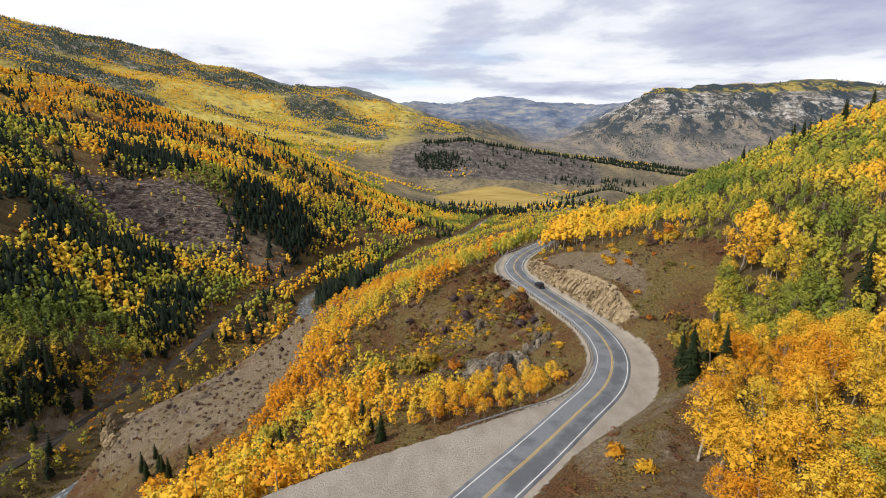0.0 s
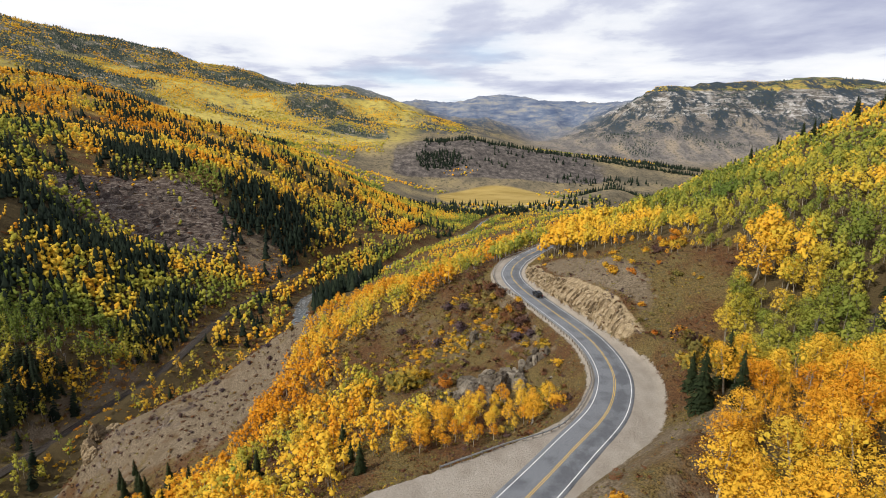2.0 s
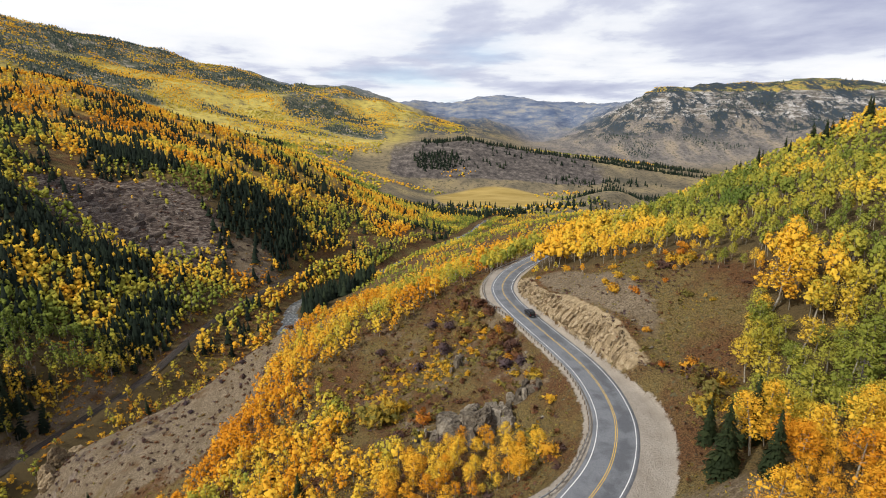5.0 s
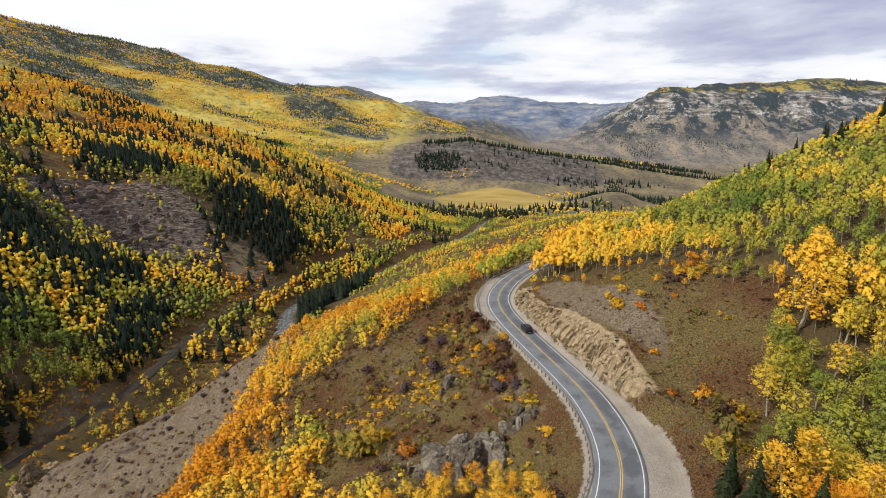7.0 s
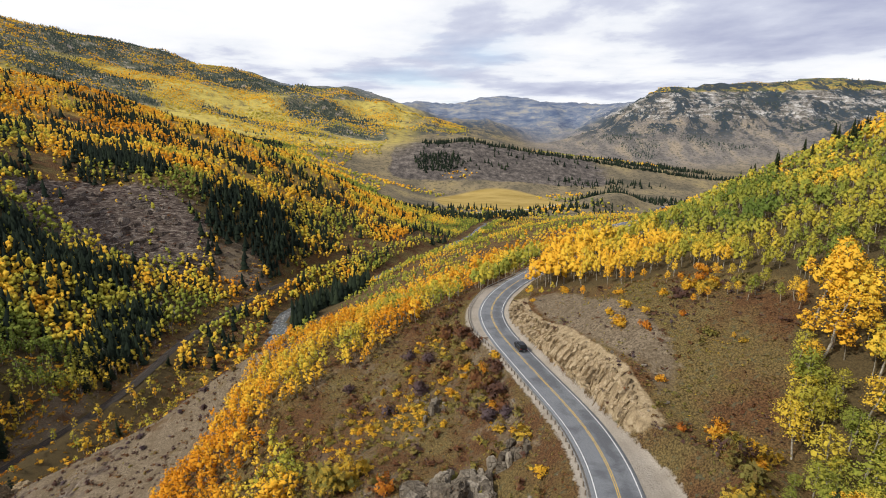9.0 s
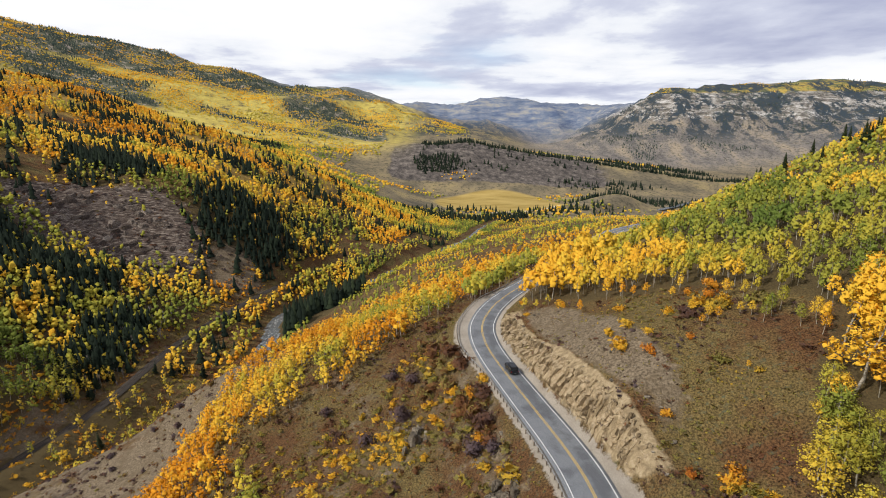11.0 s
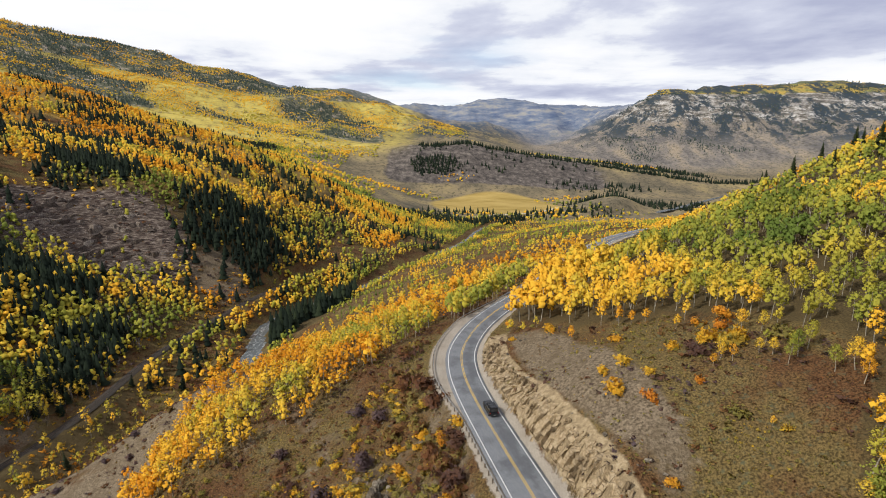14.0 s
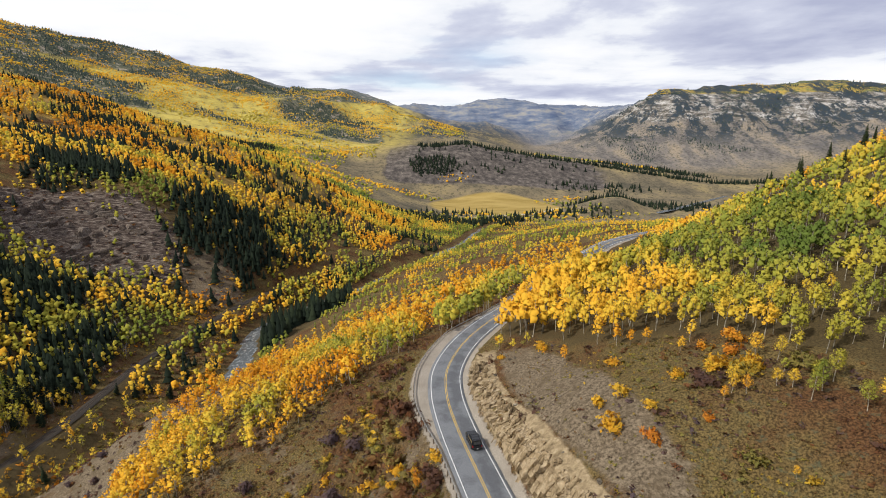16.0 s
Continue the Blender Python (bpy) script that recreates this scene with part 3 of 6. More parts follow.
# ---- ground, road, river, railway ----
def mesh_from(name, verts, faces, material, fields=(), smooth_faces=True, normals=None):
    """A mesh from arrays of places and of quads or triangles."""
    faces = np.asarray(faces, np.int32)
    me = bpy.data.meshes.new(name)
    me.vertices.add(len(verts))
    me.vertices.foreach_set("co", np.asarray(verts, np.float32).ravel())
    k = faces.shape[1]
    me.loops.add(faces.size)
    me.loops.foreach_set("vertex_index", faces.ravel())
    me.polygons.add(len(faces))
    me.polygons.foreach_set("loop_start", np.arange(0, faces.size, k, dtype=np.int32))
    me.polygons.foreach_set("use_smooth", np.full(len(faces), smooth_faces))
    for key, values in fields:
        me.attributes.new(key, "FLOAT", "POINT").data.foreach_set("value", np.asarray(values, np.float32))
    me.update(calc_edges=True)
    if normals is not None:
        me.attributes.new("custom_normal", "FLOAT_VECTOR", "POINT").data.foreach_set("vector", np.asarray(normals, np.float32).ravel())
    me.materials.append(material)
    return me


def part(name, me, parent, label=""):
    ob = new(name, me)
    ob.parent = parent
    return tagged(ob, label)


def grid_faces(n, m):
    a = (np.arange(n - 1)[:, None] * m + np.arange(m - 1)[None, :]).ravel()
    return np.column_stack([a, a + 1, a + m + 1, a + m])


def steps(start, fine_end, end, fine, growth):
    out, v = [start], start
    while v < end:
        v += fine if v < fine_end else fine + (v - fine_end) * growth
        out.append(v)
    return np.array(out)


def oval(x, y, cx, cy, rx, ry, turn=0.0):
    """1 inside a tilted oval, falling to 0 at about its rim and beyond."""
    c, s = math.cos(radians(turn)), math.sin(radians(turn))
    u, v = (x - cx) * c + (y - cy) * s, -(x - cx) * s + (y - cy) * c
    return 1 - smooth(0.7, 1.3, np.hypot(u / rx, v / ry))


# ---- where they stand ----
def scatter(x0, x1, y0, y1, gap, seed):
    """Uneven rows of places, about one every gap metres."""
    r = np.random.default_rng(seed)
    gx, gy = np.meshgrid(np.arange(x0, x1, gap), np.arange(y0, y1, gap))
    return gx.ravel() + r.uniform(-0.48, 0.48, gx.size) * gap, gy.ravel() + r.uniform(-0.48, 0.48, gx.size) * gap, r


def inside(x, y, corners):
    hit = np.zeros(np.shape(x), bool)
    for (ax, ay), (bx, by) in zip(corners, corners[1:] + corners[:1]):
        cross = (ay > y) != (by > y)
        hit ^= cross & (x < (bx - ax) * (y - ay) / ((by - ay) or 1e-9) + ax)
    return hit


def clear_of_ways(x, y):
    road_d, _, _ = along(ROAD, x, y)
    rail_d, _, _ = along(RAIL, x, y)
    river_d, _, _ = along(RIVER, x, y)
    return (road_d < -left_shoulder(y) - 2.2) | (road_d > right_shoulder(y) + 2.5), np.abs(rail_d) > 6, np.abs(river_d) > 13


CLEARING = [(41, 224), (46, 213), (55, 194), (62, 186), (70, 180), (75, 171), (81, 163), (85, 155), (84, 146), (77, 138), (71, 134), (68, 125), (63, 113), (58, 103), (51, 92), (46, 80), (38, 69), (32, 59), (29, 48), (27, 30), (-40, 30), (-40, 226)]
GOLD_BAND = [(30, 266), (25, 247), (14, 216), (0, 202), (-9, 191), (-24, 183), (-44, 170), (-60, 160), (-66, 180), (-60, 205), (-58, 236), (-34, 262), (0, 282)]
LOW_GROVE = [(-66, 165), (-44, 174), (-28, 166), (-15, 146), (-13, 122), (-22, 116), (-45, 126), (-62, 146)]
ROW_GROVE = [(-18, 104), (8, 98), (24, 103), (26, 114), (14, 122), (-3, 122), (-16, 118)]
BANK_GROVE = [(-46, 58), (-23, 58), (-19, 66), (-14, 94), (-17, 112), (-36, 138), (-60, 148), (-86, 158), (-102, 154), (-84, 132), (-60, 100)]


def west_bare(x, y):
    rail_d, _, _ = along(RAIL, x, y)
    return np.maximum.reduce([oval(x, y, -318, 572, 80, 42, 15), oval(x, y, -205, 585, 26, 24), oval(x, y, -412, 598, 40, 26) * 0.9, oval(x, y, -520, 900, 120, 26, -10) * 0.7, (np.abs(rail_d + 8) < 6) * 0.8, oval(x, y, -165, 470, 14, 40) * 0.8])


def gravel_field(x, y):
    d, _, _ = along(ROAD, x, y)
    over = np.maximum(d - right_shoulder(y) - 0.4, -d - left_shoulder(y) - 0.3)
    return np.clip(0.5 - 0.3 * over, 0, 1)


def far_spruce(x, y, level):
    """How much of the far western slope is spruce: stands on the steep parts and the plateau's edge."""
    stands = np.maximum.reduce([oval(x, y, -560, 2800, 240, 420, 25), oval(x, y, -430, 2500, 170, 140), oval(x, y, -1560, 2290, 300, 220, 40), oval(x, y, -1330, 2230, 170, 90, 20), oval(x, y, -880, 2390, 260, 60, -14) * 0.7, oval(x, y, -620, 2310, 200, 50, -10) * 0.8])
    edge = smooth(-12, 14, level - np.interp(x, [-2000, -1750, -1576, -1250, -900, -600], [575, 505, 455, 388, 338, 330]))
    return np.maximum(stands, 0.95 * edge)


def pale_field(x, y):
    spur = 0.8 * np.maximum(oval(x, y, -105, 212, 62, 38, -12), oval(x, y, -62, 240, 34, 14, -20))
    cut = oval(x, y, 49.5, 174, 6.5, 37, 10.5) * 0.95
    rail, _, _ = along(RAIL, x, y)
    bank = (1 - smooth(8, 26, np.abs(rail + 10))) * 0.6 * (1 - smooth(330, 400, y))
    scar = np.maximum(oval(x, y, -205, 585, 30, 34) * 0.8, oval(x, y, -316, 485, 22, 7, -25))
    verge = oval(x, y, 24, 165, 4, 36, 8) * 0.5
    slope = oval(x, y, 36, 72, 16, 24, -35) * 0.55
    shoulder = oval(x, y, -2, 160, 26, 46, 20) * 0.32
    return np.maximum.reduce([spur, cut, bank, scar, verge, slope, shoulder])


def rock_field(x, y):
    wall = oval(x, y, -316, 560, 92, 56, 20)
    return np.maximum.reduce([wall * 0.85, oval(x, y, -120, 205, 25, 25) * 0.4, oval(x, y, 10, 160, 12, 14) * 0.4])


def cutting_field(x, y):
    d, _, _ = along(ROAD, x, y)
    d = d - right_shoulder(y)
    return smooth(0.0, 1.2, d) * (1 - smooth(5.0, 7.5, d)) * smooth(124, 136, y) * (1 - smooth(205, 218, y))


def shaded_litter_field(x, y):
    east = 0.0
    for dx, dy in ((0, 0), (5, 0), (-5, 0), (0, 5), (0, -5), (4, 4), (-4, 4), (4, -4), (-4, -4)):
        east = east + ~inside(x + dx, y + dy, CLEARING) / 9.0
    east = east * (x > 44) * (y > 30) * (y < 450) * (along(ROAD, x, y)[0] > 8)
    west = 0.8 * smooth(-150, -200, x) * (1 - smooth(1500, 1700, y)) * (1 - west_bare(x, y))
    return np.maximum.reduce([east * 0.8, west, oval(x, y, -102, 585, 40, 100, -14) * 0.8])


def make_ground():
    xs = np.r_[-steps(-20, 50, 3600, 1.35, 0.033)[::-1][:-1], steps(21.35, 100, 4600, 1.35, 0.033)]
    ys = steps(-120, 290, 4790, 1.35, 0.0185)
    ys = np.r_[np.arange(-900, -120, 30.0), ys]
    x, y = np.meshgrid(xs, ys)
    z = height(x, y)
    far = np.hypot(x, y)
    fields = [("gravel", gravel_field(x, y)), ("pale", pale_field(x, y)), ("rock", rock_field(x, y)), ("shaded_litter", shaded_litter_field(x, y)), ("cutting", cutting_field(x, y)), ("brush", smooth(-150, -220, x) * smooth(560, 700, y)),
              ("meadow", np.maximum(oval(x, y, 170, 1590, 190, 190), 0)),
              ("far", smooth(1500, 1800, far + 150 * fbm(x, y, 300, 8)) + smooth(1100, 1500, far) * smooth(-350, -150, x)), ("ledge", smooth(900, 1200, x) * smooth(2700, 2900, y) * smooth(150, 260, z)),
              ("mound", smooth(1800, 1870, y) * (1 - smooth(2095, 2130, y)) * smooth(-230, -150, x) * (1 - smooth(420, 760, x))),
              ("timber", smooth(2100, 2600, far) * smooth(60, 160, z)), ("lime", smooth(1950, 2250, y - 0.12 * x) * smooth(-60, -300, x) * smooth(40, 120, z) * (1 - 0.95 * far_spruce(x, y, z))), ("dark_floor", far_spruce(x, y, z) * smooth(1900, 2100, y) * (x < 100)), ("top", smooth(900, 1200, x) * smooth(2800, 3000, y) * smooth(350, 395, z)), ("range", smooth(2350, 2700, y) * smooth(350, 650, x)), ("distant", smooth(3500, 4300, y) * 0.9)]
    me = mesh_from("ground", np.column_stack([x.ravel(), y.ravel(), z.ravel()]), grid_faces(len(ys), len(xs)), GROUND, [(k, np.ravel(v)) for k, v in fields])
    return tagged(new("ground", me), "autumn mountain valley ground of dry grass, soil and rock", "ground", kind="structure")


def ribbon(line, offsets, lifts, material, name, fields=()):
    """A strip along a line: one row of points across it for each of its points."""
    way = np.gradient(line[:, :2], axis=0)
    way /= np.linalg.norm(way, axis=1, keepdims=True)
    side = np.column_stack([way[:, 1], -way[:, 0]])
    offsets, lifts = np.array(offsets, float), np.array(lifts, float)
    x = line[:, None, 0] + side[:, None, 0] * offsets
    y = line[:, None, 1] + side[:, None, 1] * offsets
    z = line[:, None, 2] + lifts + 0 * x
    return mesh_from(name, np.column_stack([x.ravel(), y.ravel(), z.ravel()]), grid_faces(*x.shape), material, [(k, np.tile(v, len(line))) for k, v in fields])


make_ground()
road = tagged(new("road", ribbon(ROAD, [-HALF - 0.75, -HALF - 0.7, -HALF, -1.6, 0, 1.6, HALF, HALF + 0.6, HALF + 0.65], [-0.15, -0.02, 0.0, 0.03, 0.05, 0.03, 0, -0.02, -0.15], ASPHALT, "road",
                                   [("lane", [0, 0, 0.0, 0.2, 0.1, 0.8, 0.2, 0, 0])])), "worn grey two-lane mountain road with patched asphalt", "road", kind="structure")
for name, offset, wide, paint, label in (("edge_line", -HALF, 0.13, WHITE_LINE, "white painted edge line"), ("edge_line", HALF, 0.13, WHITE_LINE, "white painted edge line"),
                                         ("centre_line", -0.15, 0.11, YELLOW_LINE, "yellow painted centre line"), ("centre_line", 0.15, 0.11, YELLOW_LINE, "yellow painted centre line")):
    lift = 0.056 if paint is YELLOW_LINE else 0.006
    part(name, ribbon(ROAD, [offset - wide / 2, offset + wide / 2], [lift, lift], paint, name), road, label)

# ---- river, railway, far track ----
tagged(new("river", ribbon(RIVER, [-9, -5, 0, 5, 9], [-0.35, -0.3, -0.28, -0.3, -0.35], WATER, "river")), "shallow grey mountain river with riffles", "river", kind="structure")
railway = tagged(new("railway", ribbon(RAIL, [-3.6, -2.4, 0, 2.4, 3.6], [-0.4, 0.3, 0.34, 0.3, -0.4], BALLAST, "railway")), "dark ballasted single-track railway along the river", "railway", kind="structure")
for side in (-0.72, 0.72):
    part("rail", ribbon(RAIL, [side - 0.05, side - 0.045, side + 0.045, side + 0.05], [0.36, 0.52, 0.52, 0.36], RUST, "rail"), railway, "rusty steel rail")
TRACK = spline([(30, 1330), (90, 1352), (135, 1392), (190, 1420), (260, 1440), (330, 1500)], 8.0)
TRACK = np.column_stack([TRACK, height(TRACK[:, 0], TRACK[:, 1]) + 0.6])
tagged(new("dirt_road", ribbon(TRACK, [-6, 0, 6], [-0.3, 0.1, -0.3], DIRT, "dirt_road")), "pale dirt road beside the valley meadow", "road", kind="structure")

# ---- trees and shrubs: shapes ----
rng = np.random.default_rng(7)


def unit(v):
    return v / (np.linalg.norm(v, axis=-1, keepdims=True) + 1e-9)


def cards(centres, size, rng, outward, droop=0.0, long=1.35):
    """Small ragged leaf sprays: one four-cornered piece each, turned at random."""
    n = len(centres)
    u = rng.normal(size=(n, 3))
    u[:, 2] -= droop
    u /= np.linalg.norm(u, axis=1, keepdims=True)
    w = np.cross(u, rng.normal(size=(n, 3)))
    w /= np.linalg.norm(w, axis=1, keepdims=True)
    s = (size * rng.uniform(0.6, 1.35, n))[:, None]
    v = np.stack([centres - u * s * long * rng.uniform(0.35, 0.65, (n, 1)), centres + w * s * rng.uniform(0.3, 0.62, (n, 1)) + u * s * 0.12,
                  centres + u * s * long * rng.uniform(0.35, 0.65, (n, 1)), centres - w * s * rng.uniform(0.3, 0.62, (n, 1)) - u * s * 0.12], 1)
    flat = np.cross(v[:, 1] - v[:, 0], v[:, 2] - v[:, 0])
    turned = (flat * outward).sum(1) < 0
    v[turned] = v[turned][:, ::-1]
    flat = unit(np.where(turned[:, None], -flat, flat))
    n_out = unit(0.85 * unit(outward) + 0.3 * flat)
    return v.reshape(-1, 3), np.arange(4 * n).reshape(-1, 4), np.repeat(n_out, 4, 0)


def tube(path, radii, sides):
    """A tapered tube along a path."""
    path, radii = np.asarray(path, float), np.asarray(radii, float)
    a = np.arange(sides) * 2 * math.pi / sides
    way = np.gradient(path, axis=0)
    way /= np.linalg.norm(way, axis=1, keepdims=True) + 1e-9
    ref = np.where(np.abs(way[:, 2:3]) > 0.9, np.array([[1.0, 0, 0]]), np.array([[0, 0, 1.0]]))
    e1 = np.cross(way, ref)
    e1 /= np.linalg.norm(e1, axis=1, keepdims=True) + 1e-9
    e2 = np.cross(way, e1)
    v = path[:, None] + radii[:, None, None] * (np.cos(a)[None, :, None] * e1[:, None] + np.sin(a)[None, :, None] * e2[:, None])
    f = [(i * sides + j, i * sides + (j + 1) % sides, (i + 1) * sides + (j + 1) % sides, (i + 1) * sides + j) for i in range(len(path) - 1) for j in range(sides)]
    return v.reshape(-1, 3), np.array(f), unit(v - path[:, None]).reshape(-1, 3)


def join(pieces):
    verts, faces, ways, base = [], [], [], 0
    for v, f, n in pieces:
        verts.append(v), faces.append(f + base), ways.append(n)
        base += len(v)
    return np.vstack(verts), np.vstack(faces), np.vstack(ways)


CORE_CORNERS = np.array([(-1, -1, -1), (1, -1, -1), (1, 1, -1), (-1, 1, -1), (-1, -1, 1), (1, -1, 1), (1, 1, 1), (-1, 1, 1)], float) / math.sqrt(3)
CORE_FACES = np.array([(3, 2, 1, 0), (4, 5, 6, 7), (0, 1, 5, 4), (1, 2, 6, 5), (2, 3, 7, 6), (3, 0, 4, 7)])


def leaf_cores(centres, radii, rng, middle):
    """The close inner foliage of each clump: a small uneven lump."""
    n = len(centres)
    e1 = unit(rng.normal(0, 1, (n, 3)))
    e2 = unit(np.cross(e1, rng.normal(0, 1, (n, 3))))
    axes = np.stack([e1, e2, np.cross(e1, e2)], 1)
    corner = (CORE_CORNERS[None] * rng.uniform(0.65, 1.3, (n, 8, 1))) @ axes * [1, 1, 1.15]
    v = centres[:, None] + corner * radii[:, None, None]
    out = unit(0.6 * unit(corner) + 0.7 * unit(v - middle) + [0, 0, 0.25])
    return v.reshape(-1, 3), (CORE_FACES[None] + 8 * np.arange(n)[:, None, None]).reshape(-1, 4), out.reshape(-1, 3)


def leaf_shell(centres, radii, leaves, size, rng, middle):
    """Leaf sprays that lie over the outside of each clump, a few standing off it."""
    n = len(centres) * leaves
    way = rng.normal(0, 1, (n, 3))
    way[:, 2] = np.where(way[:, 2] < -0.5, -way[:, 2], way[:, 2])
    way = unit(way)
    spots = np.repeat(centres, leaves, 0) + way * (np.repeat(radii, leaves) * (0.45 + 0.8 * rng.uniform(0, 1, n) ** 0.7))[:, None] * [1, 1, 1.1]
    facing = unit(way + 1.1 * rng.normal(0, 1, (n, 3)))
    u = unit(np.cross(facing, rng.normal(0, 1, (n, 3))))
    w = np.cross(facing, u)
    s_ = (size * rng.uniform(0.6, 1.35, n))[:, None]
    q = [rng.uniform(0.35, 0.7, (n, 1)) for _ in range(4)]
    v = np.stack([spots - u * s_ * q[0] * 1.25, spots + w * s_ * q[1], spots + u * s_ * q[2] * 1.25, spots - w * s_ * q[3]], 1)
    back = (np.cross(v[:, 1] - v[:, 0], v[:, 2] - v[:, 0]) * way).sum(1) < 0
    v[back] = v[back][:, ::-1]
    out = unit(0.75 * way + 0.16 * facing + 0.55 * unit(spots - middle) + [0, 0, 0.2])
    return v.reshape(-1, 3), np.arange(4 * n).reshape(-1, 4), np.repeat(out, 4, 0)


def aspen_shape(rng, clumps, leaves, leaf, sides=6, limbs=7, slim=1.0, low=0.36, core=0.72):
    """Trunk with limbs, and crown, of an aspen one metre high (to be scaled)."""
    bend = rng.normal(0, 0.022, (5, 2)).cumsum(0)
    levels = np.array([0, 0.25, 0.5, 0.75, 0.95])
    spine = np.column_stack([bend[:, 0] - bend[0, 0], bend[:, 1] - bend[0, 1], levels])
    wood = [tube(spine, [0.014, 0.012, 0.009, 0.006, 0.002], sides)]
    puff = 0.27 * slim * clumps**-0.36
    centres, radii = [], []
    for k in range(clumps):
        t = (k + rng.uniform(0.2, 0.8)) / clumps
        radii.append(puff * rng.uniform(0.75, 1.2) * (1.0 if t < 0.75 else 0.85))
        h = low + radii[-1] * 0.6 + (1.0 - low - 1.5 * radii[-1]) * t
        reach = slim * 0.135 * (0.35 + 0.95 * math.sin(min(1.0, t * 0.9 + 0.12) * math.pi) ** 0.7) * rng.uniform(0.4, 1.1) * (0.25 if k == clumps - 1 else 1.0)
        a = k * 2.4 + rng.uniform(-0.6, 0.6)
        mid = np.array([np.interp(h, levels, spine[:, i]) for i in range(2)])
        centres.append((mid[0] + reach * math.cos(a), mid[1] + reach * math.sin(a), h))
        if limbs and k % max(1, clumps // limbs) == 0:
            start = (np.interp(h - 0.1, levels, spine[:, 0]), np.interp(h - 0.1, levels, spine[:, 1]), max(0.2, h - 0.1))
            wood.append(tube([start, ((start[0] + centres[-1][0]) / 2, (start[1] + centres[-1][1]) / 2, h - 0.07), centres[-1]], [0.005, 0.003, 0.001], 3))
    centres, radii, middle = np.array(centres), np.array(radii), np.array([0, 0, 0.3 + 0.35 * low])
    pieces = [leaf_cores(centres, radii * core, rng, middle)] if core else []
    if leaves:
        pieces.append(leaf_shell(centres, radii, leaves, leaf, rng, middle))
    return join(wood), join(pieces)


def bare_shape(rng):
    """A leafless young tree: a thin stem and a broom of upright twigs."""
    wood = [tube([(0, 0, 0), (0.01, 0, 0.5), (0, 0.01, 1.0)], [0.012, 0.008, 0.002], 3)]
    spots = np.column_stack([rng.normal(0, 0.06, 8), rng.normal(0, 0.06, 8), rng.uniform(0.35, 0.9, 8)])
    v = []
    for p in spots:
        a, wide, tall = rng.uniform(0, 3.14), rng.uniform(0.012, 0.03), rng.uniform(0.12, 0.24)
        v += [p - [0, 0, tall], p + [wide * math.cos(a), wide * math.sin(a), 0], p + [p[0] * 0.6, p[1] * 0.6, tall], p - [wide * math.cos(a), wide * math.sin(a), 0]]
    v = np.array(v)
    return join(wood), (v, np.arange(len(v)).reshape(-1, 4), unit(v * [1, 1, 0] * 4 + [0, 0, 0.5]))


def conifer_shape(rng, whorls, boughs, wide=0.17, sides=5, ragged=0.25):
    """A spruce one metre high: each bough a drooping, folded spray."""
    wood = tube([(0, 0, 0), (0, 0, 0.5), (0, 0, 0.97)], [0.016, 0.009, 0.002], sides)
    v, f, ways = [], [], []
    for k in range(whorls):
        t = (k + 0.5) / whorls
        h = 0.08 + 0.9 * t
        reach = wide * (1 - t) ** 0.85 + 0.012
        for b in range(boughs):
            a = 2 * math.pi * (b + rng.uniform(-0.3, 0.3)) / boughs + k * 1.7
            r = reach * rng.uniform(1 - ragged * 1.6, 1 + ragged)
            w = r * 0.42 + 0.01
            c, s = math.cos(a), math.sin(a)
            drop = r * rng.uniform(0.25, 0.6)
            i = len(v)
            v += [(0.006 * c, 0.006 * s, h + 0.03), (0.55 * r * c - w * s, 0.55 * r * s + w * c, h - drop * 0.7), (r * c, r * s, h - drop), (0.55 * r * c + w * s, 0.55 * r * s - w * c, h - drop * 0.7),
                  (0.55 * r * c, 0.55 * r * s, h - drop * 0.15)]
            f += [(i, i + 4, i + 2, i + 1), (i, i + 3, i + 2, i + 4)]
            ways += [(c, s, 0.6), (c - s, s + c, 0.5), (c, s, 0.4), (c + s, s - c, 0.5), (c * 0.6, s * 0.6, 1.0)]
    tip = len(v)
    v += [(0.01, 0, 0.93), (0, 0.01, 0.93), (0, 0, 1.0), (-0.01, -0.01, 0.93)]
    f += [(tip, tip + 1, tip + 2, tip + 3)]
    ways += [(0.6, 0, 0.8), (0, 0.6, 0.8), (0, 0, 1), (-0.4, -0.4, 0.8)]
    return wood, (np.array(v), np.array(f), unit(np.array(ways, float)))


def far_conifer(rng, tiers=2, sides=5):
    """A small spruce for far woods: stacked ragged skirts."""
    out = []
    for k in range(tiers):
        low, high = 0.06 + 0.9 * k / tiers, min(1.0, 0.06 + 0.9 * (k + 1.5) / tiers)
        r = 0.18 * (1 - k / tiers) ** 0.9
        a = np.arange(sides) * 2 * math.pi / sides + rng.uniform(0, 6)
        rr = r * rng.uniform(0.65, 1.25, sides)
        ring = np.column_stack([rr * np.cos(a), rr * np.sin(a), low + rng.uniform(-0.03, 0.03, sides)])
        tipring = np.column_stack([0.012 * np.cos(a), 0.012 * np.sin(a), np.full(sides, high)])
        f = np.array([(j, (j + 1) % sides, sides + (j + 1) % sides, sides + j) for j in range(sides)])
        v = np.vstack([ring, tipring])
        out.append((v, f, unit(np.column_stack([v[:, 0] / 0.15, v[:, 1] / 0.15, np.full(len(v), 0.55)]) + 1e-6)))
    return join(out)


